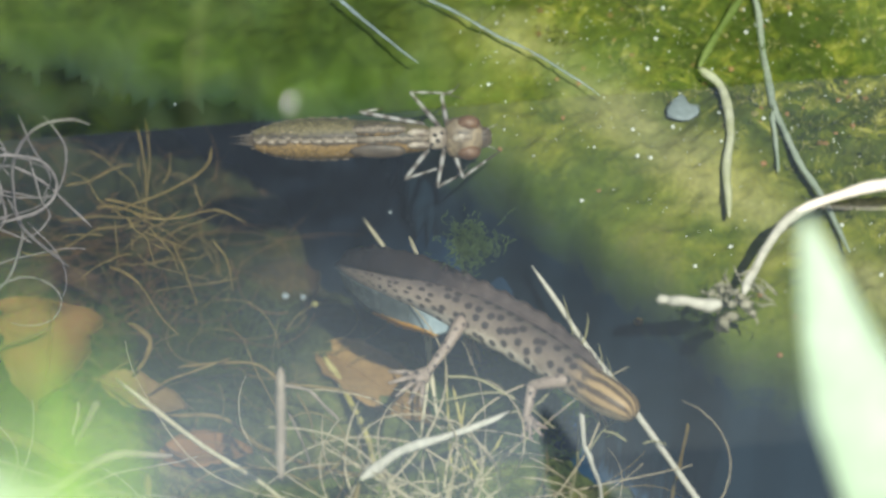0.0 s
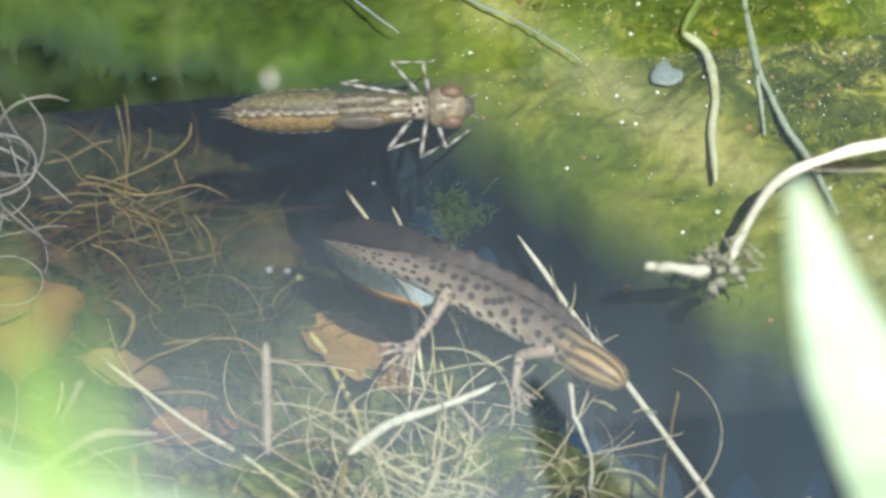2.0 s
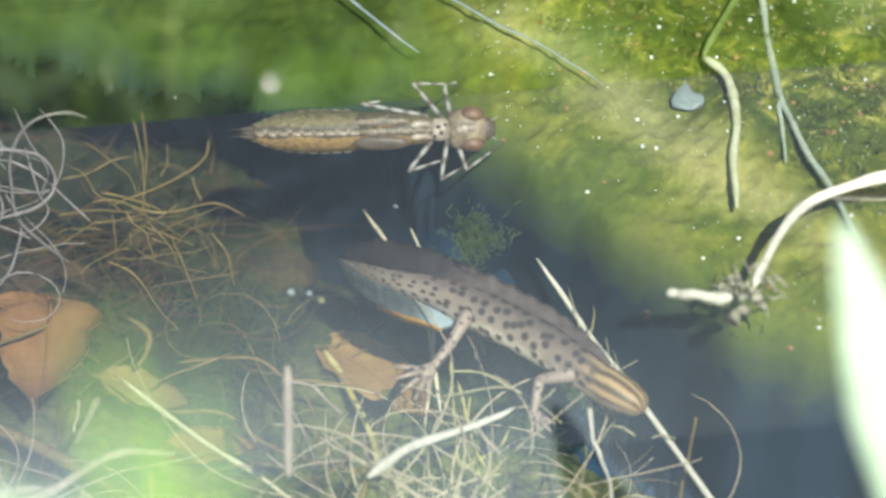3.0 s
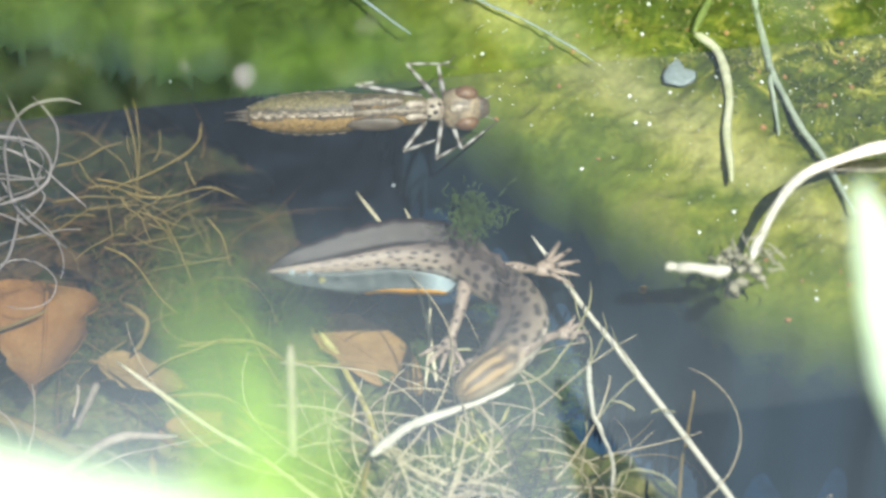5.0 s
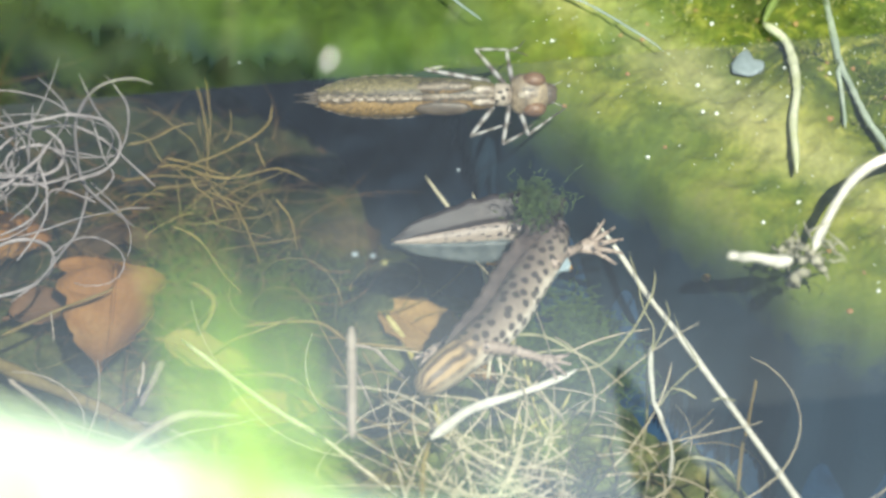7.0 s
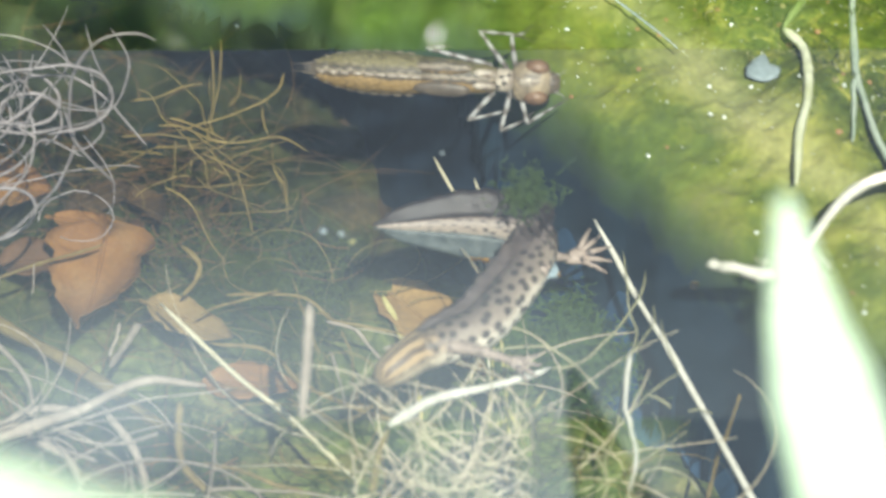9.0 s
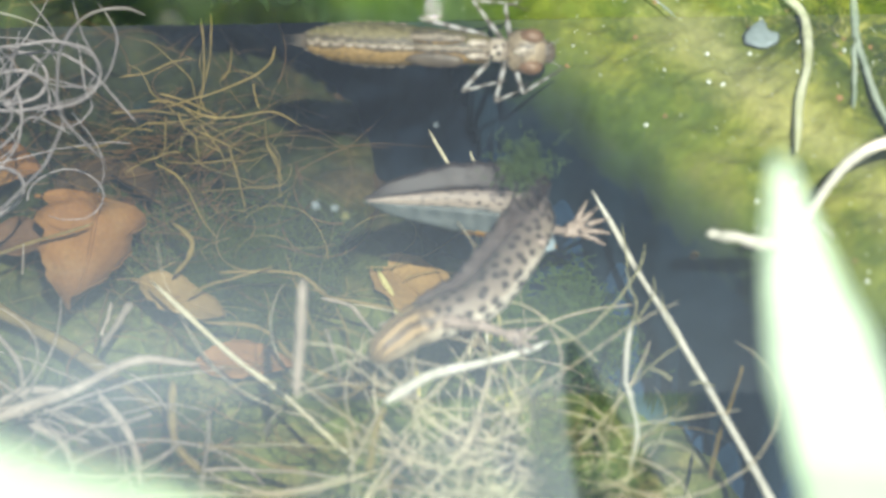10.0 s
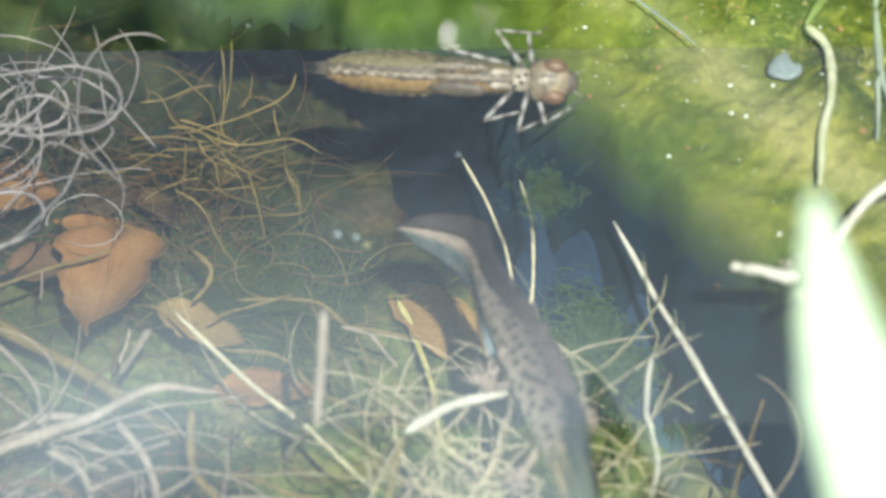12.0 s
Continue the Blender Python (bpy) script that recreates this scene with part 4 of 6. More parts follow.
tangle("root_tangle", 80, (3, -56, -17), (11, 5, 5), 46, 0.22, M_CREAM, "tangle of fine pale roots on the silt", 21, 0.65)
tangle("root_tangle", 45, (-6, -50, -21), (15, 7, 6), 36, 0.15, M_TAN, "tangle of fine tan roots on the silt", 22, 1.0)
tangle("root_tangle", 150, (-66, 27, -37), (15, 17, 4), 30, 0.12, M_BROWNROOT, "tangle of fine brown roots on the silt", 23, 0.7)
tangle("root_tangle", 60, (-42, 5, -38), (18, 20, 4), 24, 0.10, M_TAN, "tangle of fine olive-tan roots on the silt", 24, 0.6)
tangle("root_tangle", 80, (-70, -42, -37), (16, 8, 4), 34, 0.17, M_BROWNROOT, "tangle of fine brown roots on the silt", 25, 0.8)
tangle("root_tangle", 40, (-74, -50, -22), (14, 6, 5), 40, 0.24, M_PALE, "tangle of fine pale roots on the silt", 26, 0.6)


tangle("root_tangle", 34, (-2, -57, -12), (11, 4, 3), 36, 0.22, M_CREAM, "long pale roots arching over the tangle", 27, 0.5)

tangle("root_tangle", 10, (-90, 9, -6), (8, 10, 6), 30, 0.14, M_LILAC, "tangle of fine lilac-grey roots under the surface", 28, 0.9)


def curled_root(k):
    rng = np.random.default_rng(300 + k)
    while True:
        pts = loop_line(rng)
        if max(q[0] for q in pts) < -60 and max(q[1] for q in pts) < 33 and min(q[1] for q in pts) > -24:
            break
    r = rng.uniform(0.16, 0.36)
    strand("curled_root", pts, r, r * 0.7, M_LILAC, "pale lilac-grey curling root near the surface", "root", "curled roots", wobble=0.03, seed=k)


def loop_line(rng):
    p = np.array((-85 + rng.normal(0, 10), 6 + rng.normal(0, 11), 4 + rng.normal(0, 4)))
    a, bend = rng.uniform(0, 6.3), rng.choice((-1, 1)) * rng.uniform(0.10, 0.36)
    pts = []
    for i in range(15):
        pts.append(tuple(p))
        bend = 0.9 * bend + rng.normal(0, 0.11)
        a += bend
        p = p + np.array((math.cos(a), math.sin(a), rng.normal(0, 0.08))) * 3.6
    return pts


for k in range(13):
    curled_root(k)


def spray_root(k):
    rng = np.random.default_rng(500 + k)
    a = rng.choice((0.1, 0.5, 1.5, 2.6, 3.3, 5.2)) + rng.normal(0, 0.45)
    n = rng.uniform(8, 22)
    p = np.array((-56 + rng.normal(0, 3.5), 18 + rng.normal(0, 4), -13.0 + rng.normal(0, 3)))
    pts = []
    for i in range(5):
        pts.append(tuple(p))
        a += rng.normal(0, 0.25)
        p = p + np.array((math.cos(a), math.sin(a), rng.normal(0.05, 0.2))) * n / 4
    strand("spray_root", pts, 0.17, 0.08, M_TAN, "golden-brown root in a radiating spray", "root", "spray of roots", wobble=0.1, seed=k)


for k in range(14):
    spray_root(k)

# ---- weed tufts, specks and bubbles ----
def tuft(centre, size, count, seed, label, mat):
    rng = np.random.default_rng(seed)
    verts, faces = [], []
    for _ in range(count):
        way = rng.normal(0, 1, 3)
        way /= np.linalg.norm(way)
        p = np.array(centre) + rng.normal(0, 0.32, 3) * size
        pts = []
        for k in range(5):
            pts.append(p.copy())
            way = way + rng.normal(0, 0.5, 3)
            way /= np.linalg.norm(way)
            p = p + way * 0.09 * np.mean(size)
        v, f = tube_data(np.array(pts) * MM, np.linspace(0.12, 0.06, 5) * MM, 4, 1.0, len(verts))
        verts += v
        faces += f
    return tagged(mesh_object("weed_tuft", verts, faces, mat), label, "water weed", kind="stuff")


tuft((5.1, -7.5, 9), (7.5, 7.5, 3), 330, 61, "small floating tuft of fine pale green water weed", M_PALEWEED)
tuft((17, 2, -34), (13, 24, 9), 2600, 62, "dark green water weed in deeper water", M_WEED)
# these three tufts stand for green haze and murk in the water
tuft((4, 4, -44), (17, 13, 4), 2200, 64, "green fuzz on the silt, added as green haze", M_WEED)
tuft((-48, 12, -41), (28, 22, 4), 2200, 65, "olive fuzz among sunken roots, added as murk in the water", M_FRINGE)
tuft((-62, -28, -41), (26, 14, 4), 1500, 66, "olive fuzz among sunken roots, added as murk in the water", M_FRINGE)
tuft((50, -30, 17), (8, 7, 3), 60, 63, "weed and debris caught on a stem", M_FRINGE)


def ball(r, rough=0.0, seed=0, level=2):
    bm = bmesh.new()
    bmesh.ops.create_icosphere(bm, subdivisions=level, radius=r)
    rng = np.random.default_rng(seed)
    for v in bm.verts:
        v.co *= 1 + rough * rng.normal()
    return bm


def lump_thing(name, at, r, mat, label, category, group="", squash=0.7, rough=0.06, seed=0):
    ob = part(name, ball(r * MM, rough, seed), mat, None, label)
    ob.location = [v * MM for v in at]
    ob.scale = (1.0, 0.8 + 0.3 * random.random(), squash)
    ob.rotation_euler = (0, 0, random.uniform(0, 3))
    return tagged(ob, category=category, group=group)


for k in range(120):
    x, y = random.uniform(2, 80), random.uniform(-30, 60)
    d = float(signed_distance(np.array([[x]]), np.array([[y]]), ALGAE_EDGE)[0, 0])
    if d > 2:
        z = float(algae_height(np.array([[float(x)]]), np.array([[float(y)]]))[0, 0])
        if k % 5:
            lump_thing("bubble", (x, y, z + 0.3), random.choice((0.1, 0.14, 0.2, 0.28, 0.4)), M_BUBBLE, "tiny white gas bubble on the algae", "bubble", "bubbles on the algae", 0.9, 0.01, k)
        else:
            lump_thing("speck", (x, y, z + 0.2), random.uniform(0.3, 0.65), M_SPECK, "orange-brown speck of plant litter on the algae", "litter", "specks on the algae", 0.6, 0.12, k)
for k in range(90):
    x, y = random.uniform(15, 88), random.uniform(12, 62)
    if 0.571 * x + 0.821 * y > 36:
        z = float(algae_height(np.array([[float(x)]]), np.array([[float(y)]]))[0, 0])
        kind = k % 3
        if kind == 0:
            lump_thing("speck", (x, y, z + 0.2), random.uniform(0.2, 0.5), M_SPECK, "orange-brown speck of plant litter on the algae", "litter", "specks on the algae", 0.5, 0.15, k)
        elif kind == 1:
            lump_thing("bubble", (x, y, z + 0.3), random.choice((0.12, 0.16, 0.22)), M_BUBBLE, "tiny white gas bubble on the algae", "bubble", "bubbles on the algae", 0.9, 0.01, k)
        else:
            lump_thing("flake", (x, y, z + 0.3), random.uniform(0.25, 0.7), M_TANLEAF if k % 2 else M_SPECKY, "small yellowish flake of litter in the algae", "litter", "flakes in the algae", 0.35, 0.2, k)


def froth(count, seed, middle, width):
    """Pinprick gas bubbles all over the felt, too many to count."""
    rng = np.random.default_rng(seed)
    verts, faces = [], []
    while count:
        x, y = rng.uniform(5, 95), rng.uniform(-25, 66)
        if 0.571 * x + 0.821 * y < rng.normal(middle, width) or float(algae_edge(np.array([[x]]), np.array([[y]]))[0, 0]) < 3:
            continue
        z = float(algae_height(np.array([[x]]), np.array([[y]]))[0, 0]) + 0.35
        bm = ball(rng.choice((0.07, 0.09, 0.12, 0.16)), 0.0, 0, 1)
        base = len(verts)
        verts += [(np.array(v.co) + (x, y, z)) * MM for v in bm.verts]
        faces += [tuple(base + v.index for v in f.verts) for f in bm.faces]
        bm.free()
        count -= 1
    return tagged(mesh_object("froth", verts, faces, M_BUBBLE), "pinprick white gas bubbles strewn over the algae", "bubbles", kind="stuff")


froth(420, 95, 34, 14)
froth(230, 96, 10, 10)
lump_thing("pebble", (43.1, 24.7, 10.8), 2.9, M_STONE, "pale blue-grey pebble bedded in algae", "pebble", "", 0.2, 0.12, 3)
for k, (x, y) in enumerate(((39, 14), (53, -7), (50, -10), (56, -11), (45, 4))):
    lump_thing("clod", (x, y, -58), 1.6 + 0.4 * (k % 3), M_BLACK, "black clod of rotted litter on the liner", "clod", "clods on the liner", 0.4, 0.12, k)


for k, (x, y) in enumerate(((-26.5, -34.5), (-23.5, -34.8), (-47, 12.5), (-9, -14.5))):
    lump_thing("bubble", (x, y, WATER_Z - 0.6), (0.62, 0.5, 0.3, 0.35)[k], M_PALEDOT, "small pale dot on the water surface", "bubble", "floating bubbles", 0.6, 0.01, 40 + k)
lump_thing("speck", (34.2, -16.2, -1.7), 0.8, M_TANLEAF, "pale brown flake of litter drifting under water", "litter", "", 0.6, 0.12, 71)
lump_thing("speck", (-21.5, -36.5, WATER_Z - 0.5), 0.6, M_SPECKY, "yellow speck of litter afloat", "litter", "", 0.5, 0.1, 72)


def debris():
    """Ragged flakes and fibres matted together, one loose lump."""
    rng = np.random.default_rng(808)
    verts, faces = [], []
    for k in range(11):
        c = np.array((50, -30, 17.5)) + rng.normal(0, 1, 3) * (2.6, 2.6, 1.0)
        bm = ball(rng.uniform(0.7, 1.7), 0.22, k, 1)
        squash = rng.uniform(0.4, 1.2, 3)
        base = len(verts)
        verts += [(np.array(v.co) * squash + c) * MM for v in bm.verts]
        faces += [tuple(base + v.index for v in f.verts) for f in bm.faces]
        bm.free()
    for k in range(26):
        p = np.array((50, -30, 17.5)) + rng.normal(0, 1, 3) * (2.5, 2.5, 1)
        way = rng.normal(0, 1, 3) * (1, 1, 0.4)
        way /= np.linalg.norm(way)
        pts = [p + way * s + rng.normal(0, 0.3, 3) for s in (0, 1.2, 2.4, 3.6)]
        v, f = tube_data(np.array(pts) * MM, np.array((0.25, 0.22, 0.18, 0.08)) * MM, 5, 1.0, len(verts))
        verts += v
        faces += f
    return tagged(mesh_object("debris", verts, faces, M_DEBRIS), "ragged grey-brown debris snagged on a stem", "debris")


debris()


# ---- blades over the water ----
def blade(name, line, width, mat, label, facing, thick=0.3):
    """A living leaf blade along points in millimetres, folded along its midrib. facing: the way its face looks."""
    pts = catmull(line, 8)
    n = len(pts)
    tangent = np.gradient(pts, axis=0)
    tangent /= np.linalg.norm(tangent, axis=1)[:, None]
    side = np.cross(tangent, facing)
    side /= np.linalg.norm(side, axis=1)[:, None]
    up = np.cross(side, tangent)
    verts, faces, m = [], [], 7
    for layer in (0, 1):
        for i in range(n):
            u = i / (n - 1)
            half = width / 2 * min(1.0, (0.04 + u * 3.4)) ** 0.75 * (1 - 0.75 * max(0.0, u - 0.55) / 0.45)
            for j in range(m):
                v = j / (m - 1) * 2 - 1
                verts.append((pts[i] + side[i] * v * half + up[i] * (0.12 * half * abs(v) - layer * thick)) * MM)
    step = n * m
    for i in range(n - 1):
        for j in range(m - 1):
            a = i * m + j
            faces += [(a, a + m, a + m + 1, a + 1), (step + a, step + a + 1, step + a + m + 1, step + a + m)]
        for j in (0, m - 1):
            a = i * m + j
            faces.append((a, step + a, step + a + m, a + m))
    faces += [(j, j + 1, step + j + 1, step + j) for j in range(m - 1)]
    thing = empty(name, pose(0, 0, 0), label, "leaf")
    mesh_object("blade", verts, faces, mat, True, thing)
    rib = pts + up * (-thick - 0.2)
    v2, f2 = tube_data(rib * MM, np.linspace(0.25, 0.6, n) * MM, 6)
    mesh_object("midrib", v2, f2, mat, True, thing)
    return thing


BLADES = []
BLADES.append(blade("overhanging_leaf", [(46, -157.9, 163.6), (49, -168.4, 156.4), (52.7, -178.2, 150.2), (57, -189.3, 143.4), (61.3, -201.7, 138.5), (90, -262, 100), (125, -335, 10), (140, -370, -62)], 13.0, M_BLADE, "broad sunlit green leaf blade hanging over the water", (0.1, -0.6, 0.8)))
BLADES.append(blade("overhanging_leaf", [(-130.1, -262.3, 244.8), (-104.2, -263.4, 235.9), (-69.1, -265.9, 226.6), (-44.2, -269.4, 220.8), (-21.9, -273.4, 216.6), (-0.7, -279.0, 212.4), (40, -310, 180), (90, -390, 60), (110, -430, -62)], 22.0, M_BLADE, "broad sunlit green leaf blade close to the lens", (0.0, -0.65, 0.76)))
BLADES.append(blade("overhanging_leaf", [(-31.1, -343.6, 341.6), (-29.4, -349.7, 335.6), (-28, -356.2, 329.5), (-27.1, -366.4, 320.7), (-26.7, -381.5, 309.1), (-34, -455, 200), (-40, -480, 60), (-45, -500, -62)], 2.9, M_GREENBLADE, "narrow green grass blade close to the lens", (0.0, -0.65, 0.76)))
BLADES.append(blade("overhanging_leaf", [(-25.3, -346.3, 338.7), (-24.4, -351.3, 333.9), (-23.4, -356.4, 329.2), (-22.4, -366.4, 320.6), (-22.1, -381.5, 309), (-26, -460, 200), (-30, -485, 60), (-34, -505, -62)], 2.8, M_GREENBLADE, "narrow green grass blade close to the lens", (0.0, -0.65, 0.76)))

# ---- hedge behind the pond ----
def hedge():
    """A tall hedge: dark stems inside, a deep shell of separate leaves with gaps, and a clipped level top."""
    thing = empty("hedge", pose(-1.0, 4.6, 0.064), "tall clipped sunlit green hedge behind the pond", "hedge")
    rng = np.random.default_rng(77)
    verts, faces = [], []
    for _ in range(60):
        x = rng.uniform(-3.6, 3.6)
        pts = [(x, 0.35, 0.0)]
        for k in range(6):
            pts.append((pts[-1][0] + rng.normal(0, 0.12), 0.35 + rng.normal(0, 0.12), 0.72 * (k + 1)))
        v, f = tube_data(np.array(pts), np.linspace(0.03, 0.008, 7), 6, 1.0, len(verts))
        verts += v
        faces += f
    mesh_object("stems", verts, faces, M_BROWNLEAF, True, thing)
    verts, faces = [], []
    for _ in range(36):
        cx, cz, cr = rng.uniform(-3.6, 3.6), rng.uniform(0.3, 4.5), rng.uniform(0.2, 0.45)
        for _ in range(260):
            c = np.array((cx, 0.3, cz)) + rng.normal(0, 1, 3) * (cr, 0.12, cr)
            if not 0 < c[2] < 4.56:
                continue
            leaf_quad(rng, c, verts, faces)
    for _ in range(42000):
        leaf_quad(rng, np.array((rng.uniform(-3.6, 3.6), 0.35 + rng.normal(0, 0.09), rng.uniform(0, 4.56))), verts, faces)
    mesh_object("leaves", verts, faces, M_HEDGE, False, thing)


def leaf_quad(rng, c, verts, faces):
    facing = rng.normal(0, 0.55, 3) + (0, -0.85, 0.5)
    a = np.cross(facing, rng.normal(0, 1, 3))
    a /= np.linalg.norm(a) + 1e-9
    b = np.cross(a, facing)
    b /= np.linalg.norm(b) + 1e-9
    k, n = len(verts), rng.uniform(0.05, 0.09)
    a, b = a * n, b * n * 0.5
    fold = np.cross(a, b) / n * 0.25
    verts += [c - a, c + b + fold, c + a, c - b + fold, c]
    faces += [(k, k + 1, k + 4), (k + 1, k + 2, k + 4), (k + 2, k + 3, k + 4), (k + 3, k, k + 4)]


hedge()



# ---- unseen board added to edge the reflection, and the plant mirrored behind it ----
def plank():
    """Unseen board from bank to bank, leaning back a little, its foot cut sharp."""
    thing = empty("plank", pose(0, 0, 0.064, 0, 0, 6.3), "unseen slate-blue board added to shape the reflection in the water", "plank")
    rng = np.random.default_rng(64)
    verts, faces, n = [], [], 60
    section = ((0.0540, 0.0005), (0.0640, 0.0150), (0.0790, 0.1150), (0.0775, 0.1165), (0.0675, 0.1165), (0.0660, 0.1150), (0.0545, 0.0010))
    for i in range(n + 1):
        x = -1.16 + 2.32 * i / n
        for y, z in section:
            verts.append((x, y + rng.normal(0, 0.0002), z + abs(rng.normal(0, 0.0003))))
    m = len(section)
    for i in range(n):
        faces += [(i * m + k, (i + 1) * m + k, (i + 1) * m + (k + 1) % m, i * m + (k + 1) % m) for k in range(m)]
    faces += [tuple(range(m))[::-1], tuple(n * m + k for k in range(m))]
    mesh_object("board", verts, faces, M_VEIL_BOARD, False, thing)


plank()


def marginal_plant():
    """A leafy water plant: stems from the pond floor, each with pairs of broad folded leaves."""
    thing = empty("marginal_plant", pose(-0.02, 0.46, -0.06), "leafy green water plant standing in sunlit shallows", "water plant")
    rng = np.random.default_rng(31)
    stems, stem_faces, verts, faces = [], [], [], []
    for k in range(30):
        p = np.array((rng.uniform(-0.45, 0.03), rng.uniform(-0.10, 0.24), 0.0))
        pts = [p.copy()]
        for _ in range(9):
            p = p + (rng.normal(0, 0.012), rng.normal(-0.002, 0.010), rng.uniform(0.055, 0.075))
            pts.append(p.copy())
        v, f = tube_data(np.array(pts), np.linspace(0.0028, 0.0012, 10), 6, 1.0, len(stems))
        stems += v
        stem_faces += f
        for c in pts[2:]:
            turn = rng.uniform(0, 6.3)
            for side in range(3):
                plant_leaf(rng, c, turn + side * 2.1, verts, faces)
    mesh_object("stems", stems, stem_faces, M_GREENSTEM, True, thing)
    mesh_object("leaves", verts, faces, M_MINT, True, thing)


def plant_leaf(rng, c, turn, verts, faces):
    n, w = rng.uniform(0.026, 0.050), rng.uniform(0.007, 0.013)
    rise = rng.uniform(-1.35, -0.2)
    out = np.array((math.cos(turn) * math.cos(rise), math.sin(turn) * math.cos(rise), math.sin(rise)))
    across = np.array((-math.sin(turn), math.cos(turn), 0.0))
    up = np.cross(out, across)
    k = len(verts)
    for u, half, lift in ((0.05, 0.15, 0), (0.3, 0.9, 0.05), (0.6, 1.0, 0.03), (0.85, 0.55, -0.06), (1.0, 0.03, -0.16)):
        for v in (-1, 0, 1):
            verts.append(c + out * n * u + across * w * half * v + up * (n * lift + w * 0.3 * abs(v) * half))
    faces += [(k + 3 * i + j, k + 3 * i + j + 1, k + 3 * i + j + 4, k + 3 * i + j + 3) for i in range(4) for j in (0, 1)]


marginal_plant()


# ---- dragonfly larva ----
def chitin(name, dark, light, scale=500):
    return mottled(name, [(0.32, dark), (0.5, tuple((a + b) / 2 for a, b in zip(dark, light))), (0.68, light)], scale, scale * 5, 0.45, 0.5, 0.4, 0.0002)


M_CHITIN = chitin("larva_shell", (0.07, 0.05, 0.022), (0.26, 0.20, 0.09))
M_CHITIN_PALE = chitin("larva_ridge", (0.20, 0.15, 0.11), (0.62, 0.54, 0.44))
M_PAD = chitin("wing_pad", (0.07, 0.050, 0.034), (0.14, 0.105, 0.072))
M_HEAD = chitin("larva_head", (0.06, 0.042, 0.030), (0.40, 0.31, 0.20), 420)
M_EYE = chitin("larva_eye", (0.12, 0.062, 0.036), (0.27, 0.155, 0.080))
M_DARKSHELL = chitin("larva_dark", (0.03, 0.022, 0.015), (0.09, 0.065, 0.04))


def banded_leg():
    m, tree, b = material("larva_leg", 0.45, 0.5)
    at = object_coords(tree)
    sep = tree.nodes.new("ShaderNodeSeparateXYZ")
    tree.links.new(at, sep.inputs[0])
    wave = maths(tree, "SINE", maths(tree, "MULTIPLY", sep.outputs["X"], 2100.0))
    wave = maths(tree, "ADD", wave, maths(tree, "MULTIPLY", noise_of(tree, at, 900), 1.6))
    colour = ramp_of(tree, maths(tree, "MULTIPLY", wave, 0.5), [(0.1, (0.31, 0.30, 0.29)), (0.5, (0.22, 0.205, 0.19)), (0.85, (0.095, 0.078, 0.065))])
    tree.links.new(colour, b.inputs["Base Color"])
    return m


M_LEG = banded_leg()


def loft(rings, sides=16, cap=True):
    """A body skinned over rings of (x, half width, half height, middle z), along x in millimetres."""
    bm = bmesh.new()
    loops = []
    for x, a, b, z in rings:
        loops.append([bm.verts.new((x * MM, a * math.cos(2 * math.pi * k / sides) * MM, (z + b * math.sin(2 * math.pi * k / sides)) * MM)) for k in range(sides)])
    for p, q in zip(loops, loops[1:]):
        for k in range(sides):
            bm.faces.new((p[k], p[(k + 1) % sides], q[(k + 1) % sides], q[k]))
    if cap:
        bm.faces.new(loops[0][::-1])
        bm.faces.new(loops[-1])
    return bm


def limb_piece(name, a, b, r0, r1, mat, parent, label=""):
    """A tapered limb joint from a to b in millimetres, its own x along it."""
    a, b = Vector(a), Vector(b)
    n = (b - a).length
    rings = [(n * u, (r0 + (r1 - r0) * u) * s, (r0 + (r1 - r0) * u) * s, 0) for u, s in ((-0.02, 0.4), (0.03, 0.95), (0.3, 1.05), (0.7, 1.0), (0.95, 1.0), (1.02, 0.4))]
    ob = part(name, loft(rings, 8), mat, parent, label)
    ob.matrix_basis = Matrix.LocRotScale(a * MM, (b - a).to_track_quat("X", "Z"), None)
    return ob


